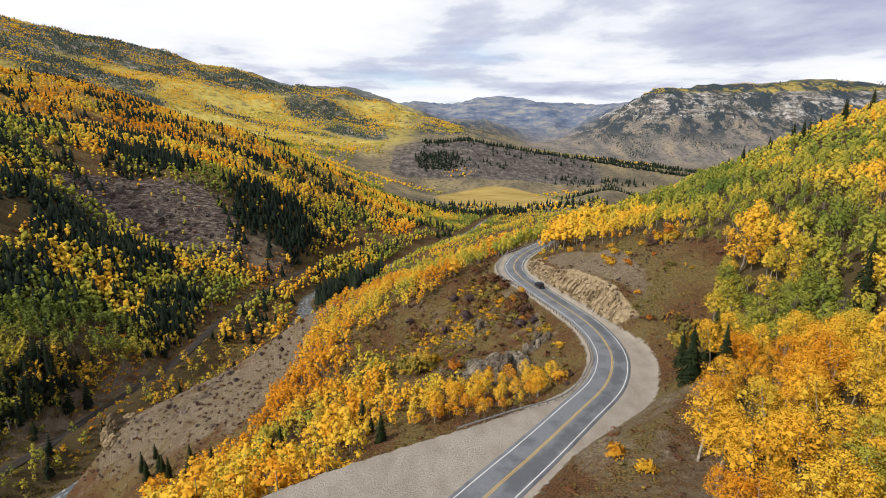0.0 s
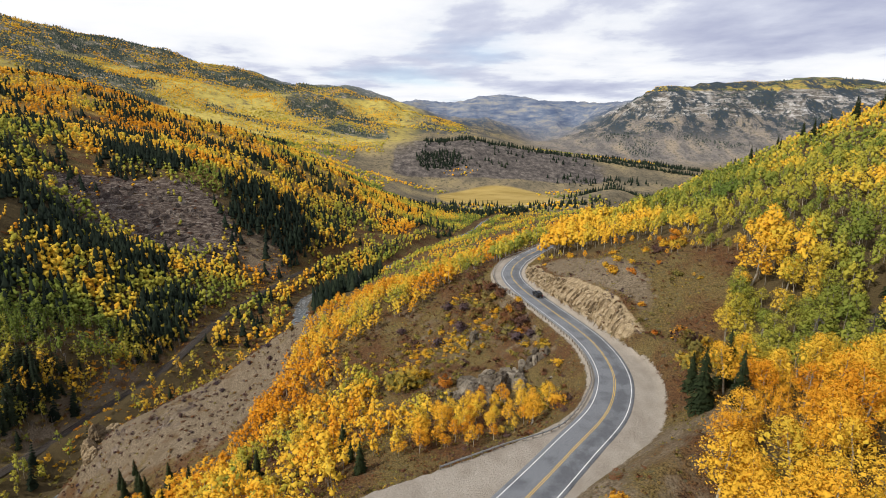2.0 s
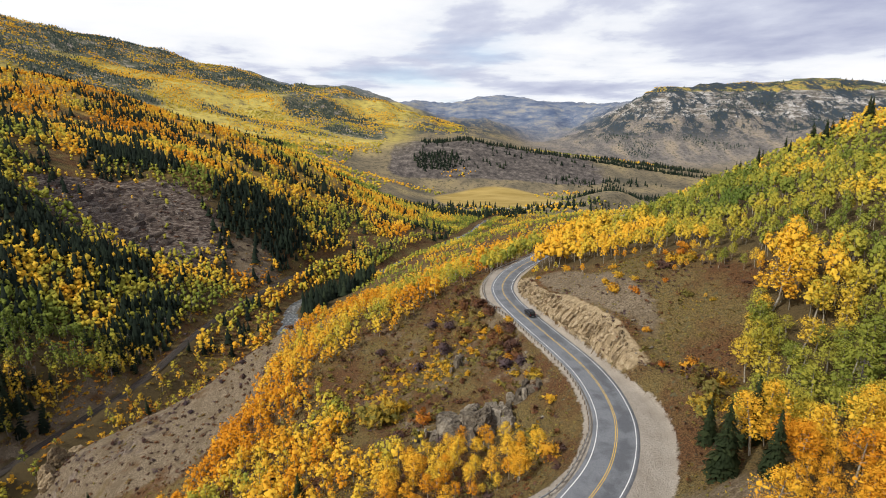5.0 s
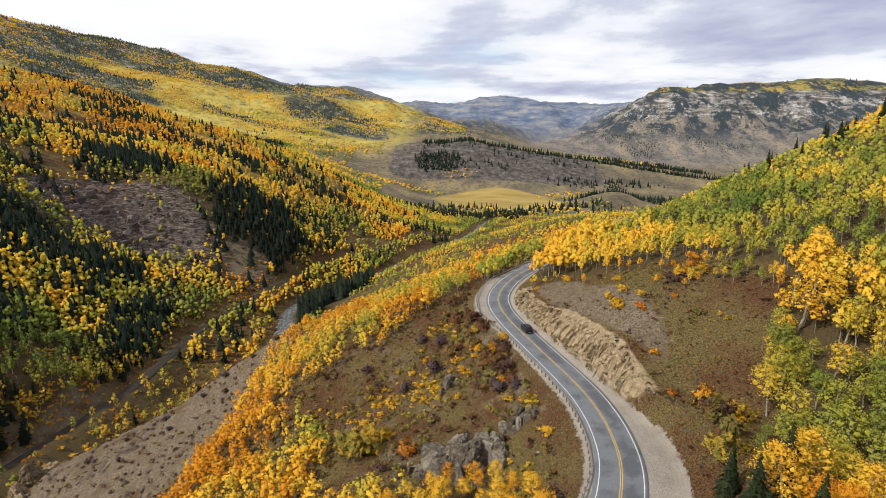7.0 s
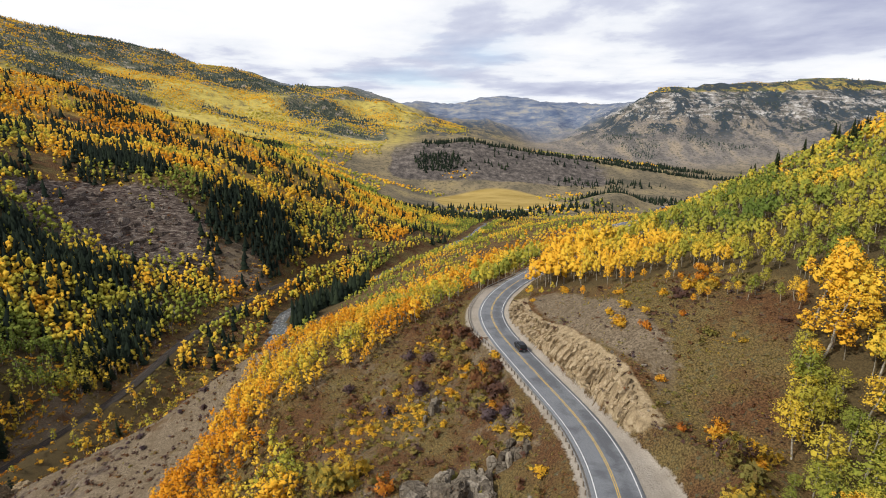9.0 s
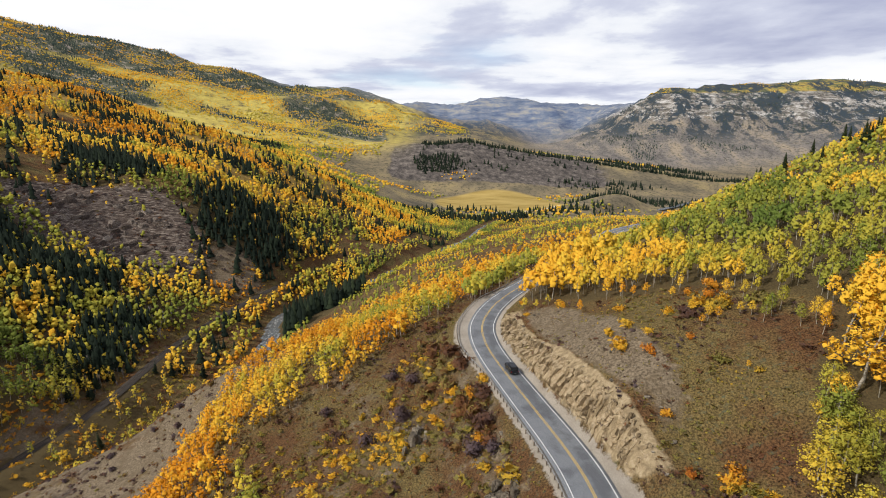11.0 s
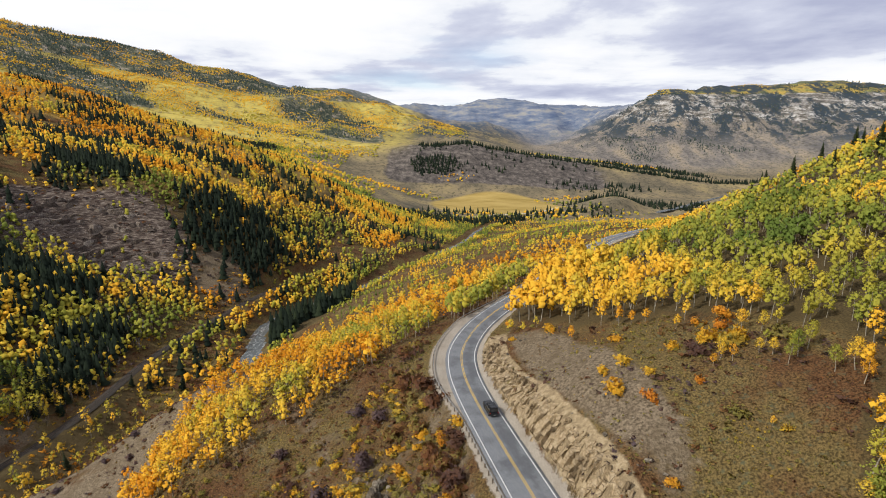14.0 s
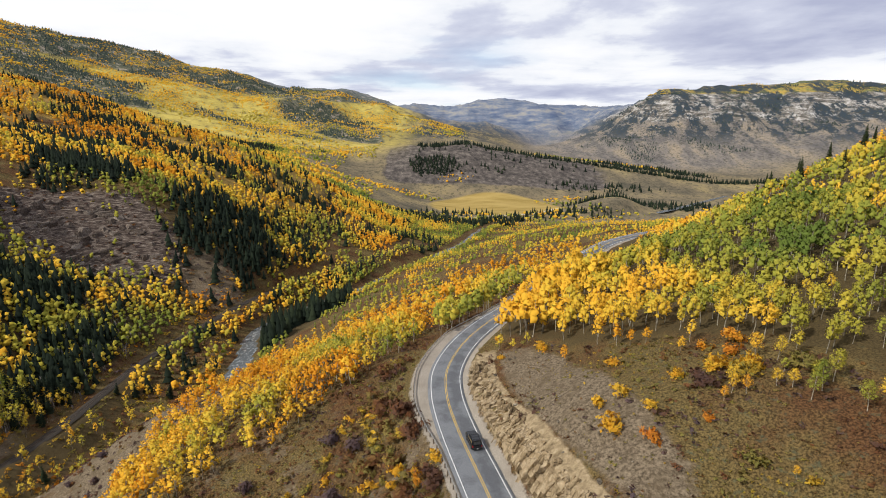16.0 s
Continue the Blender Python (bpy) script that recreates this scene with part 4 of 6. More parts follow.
def shrub_shape(rng, leaves, leaf, stems=7, flat=0.8):
    wood = [tube([(0, 0, -0.05), (0, 0, 0.3)], [0.012, 0.004], 3)]
    for k in range(stems):
        a, lean = rng.uniform(0, 6.3), rng.uniform(0.1, 0.42)
        wood.append(tube([(0, 0, -0.05), (lean * 0.4 * math.cos(a), lean * 0.4 * math.sin(a), 0.4), (lean * math.cos(a), lean * math.sin(a), 0.85 * flat)], [0.018, 0.011, 0.004], 3))
    lobes = np.column_stack([rng.normal(0, 0.22, 9), rng.normal(0, 0.22, 9), rng.uniform(0.25, 0.8, 9) * flat])
    spots = lobes[rng.integers(0, 9, leaves)] + rng.normal(0, 0.13, (leaves, 3)) * [1, 1, flat]
    spots[:, 2] = np.maximum(spots[:, 2], 0.03)
    return join(wood), cards(spots, leaf, rng, unit(spots - [0, 0, 0.15]) + [0, 0, 0.25])


def dead_shape(rng):
    wood = [tube([(0, 0, 0), (0.01, 0.01, 0.5), (0, 0.02, 1.0)], [0.018, 0.011, 0.003], 5)]
    for k in range(46):
        h, a = rng.uniform(0.12, 0.95), rng.uniform(0, 6.3)
        r = 0.16 * (1.05 - h) + 0.03
        wood.append(tube([(0, 0.01, h), (0.6 * r * math.cos(a), 0.6 * r * math.sin(a), h + 0.02), (r * math.cos(a), r * math.sin(a), h - 0.03)], [0.005, 0.004, 0.001], 3))
        for q in range(3):
            s, b = rng.uniform(0.4, 1), a + rng.uniform(-0.8, 0.8)
            p = np.array([s * r * math.cos(a), s * r * math.sin(a), h])
            wood.append(tube([p, p + [0.05 * math.cos(b), 0.05 * math.sin(b), rng.uniform(-0.04, 0.03)]], [0.003, 0.001], 3))
    return join(wood)


def east_wood(x, y):
    far = 1 - smooth(330, 430, y) * smooth(150, 110, x)
    free, _, _ = clear_of_ways(x, y)
    roadside = (y > 314) & (y < 395) & (along(ROAD, x, y)[0] < 17)
    return ~inside(x, y, CLEARING) & free & (x > 26) & (far > 0.3) & ~roadside


def east_hue(x, y):
    h = 0.29 + 0.7 * fbm(x, y, 26, 90, 2) + 0.34 * oval(x, y, 145, 240, 80, 80) + 0.34 * oval(x, y, 100, 122, 38, 38) + 0.4 * fbm(x, y, 3.5, 93, 1)
    h = h - 0.06 * oval(x, y, 58, 215, 20, 45) + 0.3 * oval(x, y, 70, 102, 16, 16) - 0.1 * oval(x, y, 44, 68, 22, 26) - 0.42 * oval(x, y, 84, 138, 12, 16)
    return np.clip(h, 0.13, 0.95)


def spur_hue(x, y):
    h = 0.29 + 0.6 * fbm(x, y, 22, 95, 2) + 0.25 * oval(x, y, 5, 243, 20, 26) - 0.2 * oval(x, y, -52, 176, 26, 26) + 0.3 * oval(x, y, 48, 290, 30, 30) + 0.5 * fbm(x, y, 3, 96, 1)
    return np.clip(h, 0.03, 0.9)


def west_hue(x, y):
    h = 0.40 + 0.07 * smooth(-180, -240, x) * (1 - smooth(600, 750, y)) + 0.75 * fbm(x, y, 70, 98, 3) + 0.5 * oval(x, y, -268, 345, 44, 44) - 0.3 * oval(x, y, -305, 690, 30, 24) + 0.3 * oval(x, y, -150, 790, 60, 60) + 0.5 * fbm(x, y, 5, 99, 1)
    h = h - 0.32 * oval(x, y, -700, 1020, 260, 160) - 0.2 * oval(x, y, -440, 900, 160, 120)
    h = h - 0.35 * oval(x, y, -303, 425, 30, 42) - 0.3 * oval(x, y, -246, 300, 34, 30) - 0.25 * oval(x, y, -262, 400, 20, 30) + 0.35 * oval(x, y, -280, 356, 26, 22)
    return np.clip(h, 0.03, 0.9)


def conifer_share(x, y):
    """How much of the wood is spruce and fir."""
    c = np.maximum.reduce([oval(x, y, -212, 635, 48, 62, 12), oval(x, y, -352, 470, 62, 24, -12) * 0.8, oval(x, y, -236, 262, 20, 34) * 0.6, oval(x, y, -238, 285, 12, 20) * 0.8, oval(x, y, -232, 420, 14, 56) * 0.6, oval(x, y, -284, 478, 26, 22) * 0.95, oval(x, y, -320, 345, 20, 60) * 0.6, oval(x, y, -360, 652, 62, 22, -10),
                           oval(x, y, -106, 570, 20, 84, -16), oval(x, y, 45, 1255, 130, 34), oval(x, y, 200, 1330, 130, 30, 25) * 0.7, oval(x, y, -10, 900, 40, 60) * 0.5, oval(x, y, -440, 760, 60, 16, -15) * 0.8,
                           oval(x, y, -330, 860, 90, 18, -20) * 0.7, oval(x, y, -200, 920, 80, 15, -30) * 0.7, oval(x, y, -560, 800, 60, 18) * 0.6, oval(x, y, -285, 445, 16, 36) * 0.25])
    c = c * (1 - 0.15 * oval(x, y, -262, 310, 70, 90))
    return np.clip(c + (1 - oval(x, y, -262, 310, 70, 90)) * np.clip(fbm(x, y, 55, 111, 3) - 0.17, 0, 1) * 2.2 * smooth(-120, -220, x), 0, 1)


# ---- far and middle woods ----
def grown(kinds, x, y, tall, hue, seed, wide=1.0, sink=0.15):
    """Lays trees of several shapes at the places: arrays for one joined mesh. Each kind: wood (or None) and leaves."""
    r = np.random.default_rng(seed)
    z = height(x, y) - sink
    pick = r.integers(0, len(kinds), len(x))
    V, F, M, H, N, base = [], [], [], [], [], 0
    for k, (wood, leaf) in enumerate(kinds):
        ids = np.nonzero(pick == k)[0]
        if not len(ids):
            continue
        a = r.uniform(0, 6.283, len(ids))
        c, s = np.cos(a), np.sin(a)
        lean = r.normal(0, 0.035, (len(ids), 2))
        for n, piece in enumerate((wood, leaf)):
            if piece is None:
                continue
            v, f, nn = piece
            t = tall[ids][:, None]
            wd = t * wide * r.uniform(0.85, 1.2, (len(ids), 1))
            px = (v[None, :, 0] * c[:, None] - v[None, :, 1] * s[:, None]) * wd + (lean[:, :1] * v[None, :, 2]) * t + x[ids][:, None]
            py = (v[None, :, 0] * s[:, None] + v[None, :, 1] * c[:, None]) * wd + (lean[:, 1:] * v[None, :, 2]) * t + y[ids][:, None]
            pz = v[None, :, 2] * t + z[ids][:, None]
            N.append(np.stack([nn[None, :, 0] * c[:, None] - nn[None, :, 1] * s[:, None], nn[None, :, 0] * s[:, None] + nn[None, :, 1] * c[:, None], nn[None, :, 2] + 0 * c[:, None]], -1).reshape(-1, 3))
            V.append(np.stack([px, py, pz], -1).reshape(-1, 3))
            F.append((f[None] + (np.arange(len(ids)) * len(v))[:, None, None] + base).reshape(-1, 4))
            M.append(np.full(len(ids) * len(f), n))
            H.append(np.repeat(hue[ids], len(v)))
            base += len(ids) * len(v)
    return np.vstack(V), np.vstack(F), np.concatenate(M), np.concatenate(H), np.vstack(N)


def wood_object(name, label, grown_arrays, bark, leaf, category="woods"):
    v, f, m, h, n = grown_arrays
    me = mesh_from(name, v, f, bark, [("hue", h)], True, n)
    me.materials.append(leaf)
    me.polygons.foreach_set("material_index", m.astype(np.int32))
    return tagged(new(name, me), label, category, kind="stuff")


FRONT_ASPENS = [aspen_shape(rng, 14, 17, 0.031, 3, 2, 1.0, 0.38, 0.54) for _ in range(10)]
MID_ASPENS = [aspen_shape(rng, 9, 10, 0.042, 3, 0, 1.05, 0.36, 0.6) for _ in range(8)]
YOUNG_ASPENS = [aspen_shape(rng, 7, 9, 0.05, 3, 0, 0.98, 0.2, 0.56) for _ in range(8)]
SMALL_ASPENS = [aspen_shape(rng, 4, 4, 0.08, 3, 0, 1.05, 0.16, 0.7) for _ in range(8)]
FAR_ASPENS = [(None, aspen_shape(rng, 2, 2, 0.13, 3, 0, 0.95, 0.05, 0.85)[1]) for _ in range(8)]
FARTHEST_ASPENS = [(None, aspen_shape(rng, 1, 1, 0.22, 3, 0, 1.1, 0.0, 0.95)[1]) for _ in range(8)]
BARE_TREES = [bare_shape(rng) for _ in range(6)]
MID_CONIFERS = [conifer_shape(rng, 9, 6) for _ in range(6)]
FAR_CONIFERS = [(None, far_conifer(rng, 3, 6)) for _ in range(6)]
FARTHEST_CONIFERS = [(None, far_conifer(rng, 1, 4)) for _ in range(4)]


def in_sight(x, y, top):
    """Whether a tree's top clears the ridges between it and the flight."""
    z = height(x, y) + top
    seen = np.zeros(len(x), bool)
    for ex, ey in ((0.0, 0.0), (14.0, 48.0), (28.6, 90.0)):
        clear = np.ones(len(x), bool)
        for s in np.linspace(0.35, 0.98, 14):
            clear &= 180 + (z - 180) * s > raw_height(ex + (x - ex) * s, ey + (y - ey) * s) - 1.0
        seen |= clear
    return seen


def near_eye(x, y):
    """Distance from the line of flight."""
    s = np.clip((x * 28.6 + y * 90) / (28.6**2 + 90**2), 0, 1)
    return np.hypot(x - 28.6 * s, y - 90 * s)


# aspens of the eastern hill; the nearest to the flight are trees of their own
x, y, r = scatter(26, 300, 34, 440, 3.2, 11)
fringe = inside(x, y, CLEARING) & (y > 100) & clear_of_ways(x, y)[0] & ~inside(x + 6, y + 6, CLEARING) & (x > 40) & (r.uniform(0, 1, len(x)) < 0.3)
keep = fringe | east_wood(x, y) & (r.uniform(0, 1, len(x)) < 0.93 - 0.25 * smooth(0.1, 0.3, fbm(x, y, 30, 70, 2)))
x, y, fringe = x[keep], y[keep], fringe[keep]
tall = (6.7 + 2.4 * fbm(x, y, 30, 71, 2)) * r.uniform(0.6, 1.35, len(x)) * (1 - 0.2 * smooth(290, 340, y)) * (1 - 0.12 * oval(x, y, 50, 215, 22, 30))
tall = tall * (1 + 0.15 * oval(x, y, 44, 66, 34, 36)) * (1 + 0.4 * oval(x, y, 84, 140, 12, 14)) * (1 + 0.45 * oval(x, y, 54, 240, 20, 40, -20))
tall = np.where(fringe, tall * 0.5, tall)
front = near_eye(x, y) + 10 * r.uniform(0, 1, len(x)) - 14 * (x < 95) * (y > 110)
order = np.argsort(front)
NEAR = order[:240]
near_aspens = [(x[i], y[i], tall[i], east_hue(x[i], y[i])) for i in NEAR]
rest = order[240:]
x, y, tall = x[rest], y[rest], tall[rest]
low_side = (y > 300) & (along(ROAD, x, y)[0] < 22)
tall = np.where(low_side, tall * 0.7, tall)
seen = (y + 0.45 * x < 500) & (x < 275)
x, y, tall = x[seen], y[seen], tall[seen]
seen = in_sight(x, y, tall) | (np.random.default_rng(4).uniform(0, 1, len(x)) < 0.12)
x, y, tall = x[seen], y[seen], tall[seen]
front = near_eye(x, y) < 112
wood_object("aspen_woods", "front of the hillside aspen wood in gold and lime leaf", grown(FRONT_ASPENS, x[front], y[front], tall[front], east_hue(x[front], y[front]), 10), ASPEN_BARK, ASPEN_SPRAY)
x, y, tall = x[~front], y[~front], tall[~front]
mid = near_eye(x, y) < 175
wood_object("aspen_woods", "dense hillside aspen wood in gold and lime leaf", grown(MID_ASPENS, x[mid], y[mid], tall[mid], east_hue(x[mid], y[mid]), 12), ASPEN_BARK, ASPEN_SPRAY)
x, y, tall = x[~mid], y[~mid], tall[~mid]
thin = np.random.default_rng(5).uniform(0, 1, len(x)) < 0.55
wood_object("aspen_woods", "distant crest of the hillside aspen wood", grown(SMALL_ASPENS, x[thin], y[thin], tall[thin] * 0.95, east_hue(x[thin], y[thin]), 13, 1.1), ASPEN_BARK, ASPEN_LEAF)

# young aspens of the spur below the road
x, y, r = scatter(-130, 60, 55, 300, 2.45, 21)
free, _, _ = clear_of_ways(x, y)
band, low, row, bank = (inside(x, y, some) for some in (GOLD_BAND, LOW_GROVE, ROW_GROVE, BANK_GROVE))
odds = r.uniform(0, 1, len(x))
ragged = fbm(x, y, 10, 72, 3)
keep = free & ((band & (odds < 0.85 + ragged)) | (low & (odds < 0.62 + ragged)) | (row & (odds < 0.85 + ragged)) | (bank & (odds < 0.55 + ragged)))
tall = np.where(band, 5.0, np.where(low, 5.6, np.where(row, 4.4, 6.4))) * r.uniform(0.55, 1.4, len(x)) * (1 + 0.5 * fbm(x, y, 14, 73, 2))
x, y, tall, bank, row = x[keep], y[keep], tall[keep], bank[keep], row[keep]
front = near_eye(x, y)
order = np.argsort(np.where(bank | row, front, front + 60))[:70]
near_aspens += [(x[i], y[i], tall[i] * 1.12, spur_hue(x[i], y[i]) * 0.7) for i in order]
others = np.ones(len(x), bool)
others[order] = False
x, y, tall = x[others], y[others], tall[others]
wood_object("aspen_thicket", "thicket of young gold and lime aspens on the spur", grown(YOUNG_ASPENS, x, y, tall, spur_hue(x, y), 22, 1.1), ASPEN_BARK, ASPEN_SPRAY)

# the far side of the spur, down to the river and on to the valley floor
x, y, r = scatter(-150, 420, 264, 1330, 5.8, 31)
free, _, stream = clear_of_ways(x, y)
share = conifer_share(x, y)
wild = fbm(x, y, 45, 74, 3)
keep = free & stream & ~inside(x, y, GOLD_BAND) & ~((y < 440) & (x > 110)) & (along(RAIL, x, y)[0] > 0) & (r.uniform(0, 1, len(x)) < np.where(y < 420, 0.95, np.where(along(RIVER, x, y)[0] < 34, 0.95, 0.34 + 1.2 * wild)))
x, y, share = x[keep], y[keep], share[keep]
keep = (y > 480) | in_sight(x, y, 11.0) | (r.uniform(0, 1, len(x)) < 0.15)
x, y, share = x[keep], y[keep], share[keep]
fir = r.uniform(0, 1, len(x)) < share * 0.9
tall = np.where(fir, 14 + 7 * oval(x, y, -110, 570, 30, 90, -16), np.where(y < 420, np.where(np.abs(along(ROAD, x, y)[0]) < 22, 3.4, 6.0), np.where(along(RIVER, x, y)[0] < 34, 9.0, 6.0))) * r.uniform(0.6, 1.2, len(x))
a = ~fir & (y < 460)
wood_object("aspen_woods", "aspen wood on the slope beyond the bend", grown(SMALL_ASPENS, x[a], y[a], tall[a], spur_hue(x[a], y[a]), 32, 1.2), ASPEN_BARK, FAR_ASPEN_LEAF)
a = ~fir & (y >= 460)
wood_object("aspen_woods", "open aspen and brush down to the river", grown(FAR_ASPENS, x[a], y[a], tall[a], west_hue(x[a], y[a]), 33, 1.0), ASPEN_BARK, FAR_ASPEN_LEAF)
wood_object("spruce_woods", "dark riverside spruce stand", grown(FAR_CONIFERS, x[fir], y[fir], tall[fir], r.uniform(0, 1, fir.sum()), 34, 1.45), CONIFER_BARK, NEEDLE)

# the western slope
x, y, r = scatter(-820, -40, 150, 1250, 4.6, 41)
_, track, stream = clear_of_ways(x, y)
share = conifer_share(x, y)
wild = fbm(x, y, 60, 75, 4)
bare = west_bare(x, y)
west = ((along(RIVER, x, y)[0] < -12) | (x < -330)) & track & ~((x > -190) & (y < 300) & (along(RIVER, x, y)[0] > -10))
dist = np.hypot(x - 14, y - 45)
west &= (np.abs(x - 14) < 0.98 * (y + 60) + 40)
keep = west & (r.uniform(0, 1, len(x)) < np.clip(0.8 + 1.4 * wild + 0.5 * share, 0.12, 0.98) * (1 - 0.94 * bare) * (1 - 0.3 * smooth(500, 1000, dist)) * np.where((y < 430) & (along(RAIL, x, y)[0] > 0), 0.3, 1.0))
x, y, share, dist = x[keep], y[keep], share[keep], dist[keep]
x2, y2, r2 = scatter(-345, -175, 150, 470, 3.4, 46)
more = (along(RIVER, x2, y2)[0] < -14) & (np.abs(along(RAIL, x2, y2)[0]) > 7) & (along(RAIL, x2, y2)[0] < 0) & (r2.uniform(0, 1, len(x2)) < np.clip(0.8 + 1.2 * fbm(x2, y2, 40, 47, 3), 0.2, 0.97) * (1 - 0.9 * west_bare(x2, y2)))
x, y = np.r_[x, x2[more]], np.r_[y, y2[more]]
share, dist = conifer_share(x, y), np.hypot(x - 14, y - 45)
seen = in_sight(x, y, 9.0) | (r.uniform(0, 1, len(x)) < 0.1)
x, y, share, dist = x[seen], y[seen], share[seen], dist[seen]
fir = r.uniform(0, 1, len(x)) < 0.08 + share * 0.85
tall = np.where(fir, 13, 9.6) * r.uniform(0.55, 1.25, len(x))
a = ~fir & (dist < 420)
wood_object("aspen_woods", "gold and green aspens above the railway", grown(YOUNG_ASPENS, x[a], y[a], tall[a], west_hue(x[a], y[a]), 42, 1.0), ASPEN_BARK, FAR_ASPEN_LEAF)
a = ~fir & (dist >= 420)
wood_object("aspen_woods", "gold aspen stands on the far valley side", grown(FAR_ASPENS, x[a], y[a], tall[a], west_hue(x[a], y[a]), 43, 1.1), ASPEN_BARK, FAR_ASPEN_LEAF)
a = fir & (dist < 420)
wood_object("spruce_woods", "dark spruces above the railway", grown(MID_CONIFERS, x[a], y[a], tall[a], r.uniform(0, 1, a.sum()), 44, 1.25), CONIFER_BARK, NEEDLE)
a = fir & (dist >= 420)
wood_object("spruce_woods", "dark spruce stands on the far valley side", grown(FAR_CONIFERS, x[a], y[a], tall[a], r.uniform(0, 0.7, a.sum()), 45, 1.45), CONIFER_BARK, NEEDLE)

x, y, r = scatter(-340, -170, 240, 540, 4.6, 48)
keep = (along(RIVER, x, y)[0] < -14) & (along(RAIL, x, y)[0] < -7) & (r.uniform(0, 1, len(x)) < np.maximum.reduce([oval(x, y, -238, 455, 30, 40), oval(x, y, -245, 268, 30, 40) * 0.7, oval(x, y, -215, 400, 22, 60) * 0.6]))
x, y = x[keep], y[keep]
wood_object("bare_woods", "grey leafless young trees among the spruces", grown(BARE_TREES, x, y, r.uniform(5, 10, len(x)), r.uniform(0, 1, len(x)), 49, 1.0), ASPEN_BARK, DEAD_TWIG)

# benches and far slopes
x, y, r = scatter(-1250, 60, 700, 2050, 8.2, 51)
west = ((x < -820) | (y > 1250)) & (np.abs(x - 14) < 0.95 * y + 60) & ~((x > -160) & (y > 1330)) & ~((x > -330) & (y > 1650))
wild = fbm(x, y, 190, 76, 4)
fir = r.uniform(0, 1, len(x)) < np.clip(0.03 + 3.2 * (fbm(x, y, 130, 77, 3) - 0.22), 0, 0.9) * (1 - 0.9 * oval(x, y, -700, 1020, 300, 130))
keep = west & (r.uniform(0, 1, len(x)) < np.clip(0.72 + 1.6 * wild, 0.15, 0.97))
x, y, fir = x[keep], y[keep], fir[keep]
tall = np.where(fir, 15, 10) * r.uniform(0.6, 1.25, len(x))
wood_object("aspen_woods", "sunlit gold aspen benches", grown(FARTHEST_ASPENS, x[~fir], y[~fir], tall[~fir], west_hue(x[~fir], y[~fir]), 52, 1.25, 1.0), ASPEN_BARK, FAR_ASPEN_LEAF)
wood_object("spruce_woods", "scattered dark spruces on the benches", grown(FAR_CONIFERS, x[fir], y[fir], tall[fir], r.uniform(0, 0.7, fir.sum()), 53, 1.5, 1.0), CONIFER_BARK, NEEDLE)

x, y, r = scatter(-2300, 150, 2000, 3600, 11.5, 61)
level = raw_height(x, y)
spruce_hill = far_spruce(x, y, level)
wild = fbm(x, y, 200, 79, 4)
fir = r.uniform(0, 1, len(x)) < np.clip(1.15 * spruce_hill + 2.4 * (fbm(x, y, 150, 80, 4) - 0.25), 0.01, 0.95)
keep = (np.abs(x) < 0.95 * y) & ~((x > -230) & (y < 2700)) & (r.uniform(0, 1, len(x)) < np.clip(0.55 + 1.8 * wild + 0.6 * spruce_hill - 0.8 * smooth(-500, 0, x) * (1 - smooth(2900, 3200, y)), 0.05, 0.97))
keep &= 180 + (level + 12 - 180) * 0.85 > raw_height(x * 0.85, y * 0.85) - 1
x, y, fir = x[keep], y[keep], fir[keep]
tall = np.where(fir, 11, 8) * r.uniform(0.6, 1.25, len(x))
wood_object("aspen_woods", "yellow aspens high on the far slope", grown(FARTHEST_ASPENS, x[~fir], y[~fir], tall[~fir], np.clip(0.5 * west_hue(x[~fir] / 3, y[~fir] / 3) + 0.26, 0, 1), 62, 1.6, 1.0), ASPEN_BARK, FAR_ASPEN_LEAF)
wood_object("spruce_woods", "dark spruce forest on the far slope", grown(FARTHEST_CONIFERS, x[fir], y[fir], tall[fir], r.uniform(0, 0.8, fir.sum()), 63, 1.5, 1.0), CONIFER_BARK, HAZED_NEEDLE)

# the mound, the meadow's edge and the eastern range
x, y, r = scatter(-300, 1300, 1300, 2450, 9.5, 71)
crest = 1 - smooth(10, 26, np.abs(y - np.interp(x, [-200, 92, 300, 490, 880, 1200], [2085, 2130, 2120, 2110, 2060, 2060])))
grove = np.maximum.reduce([oval(x, y, -15, 1940, 85, 55, 10), oval(x, y, 120, 1925, 150, 30) * 0.15, oval(x, y, 250, 2040, 330, 60, -4) * 0.07, crest * (x > -80) * 0.9, oval(x, y, 60, 1400, 110, 60) * 0.35, oval(x, y, 560, 1850, 200, 40) * 0.3, oval(x, y, 470, 1560, 110, 30) * 0.7, oval(x, y, 330, 1400, 130, 50) * 0.7, oval(x, y, 700, 1620, 160, 60) * 0.4, oval(x, y, 850, 2200, 250, 60) * 0.5])
gold = np.maximum.reduce([oval(x, y, -130, 1720, 130, 60) * 0.6, oval(x, y, 430, 1700, 120, 60) * 0.7, oval(x, y, 350, 1400, 160, 70) * 0.6, oval(x, y, 60, 1870, 60, 26) * 0.7, oval(x, y, 120, 1370, 170, 60) * 0.6, oval(x, y, 600, 2260, 400, 60) * 0.35])
keep = (np.abs(x) < 0.95 * y) & (r.uniform(0, 1, len(x)) < np.maximum(grove, gold * 0.6)) & ~(oval(x, y, 170, 1590, 150, 150) > 0.5)
fir = r.uniform(0, 1, len(x)) < grove / (grove + gold + 1e-6)
a, b = keep & ~fir, keep & fir
tall = np.where(fir, 16, 9) * r.uniform(0.6, 1.25, len(x))
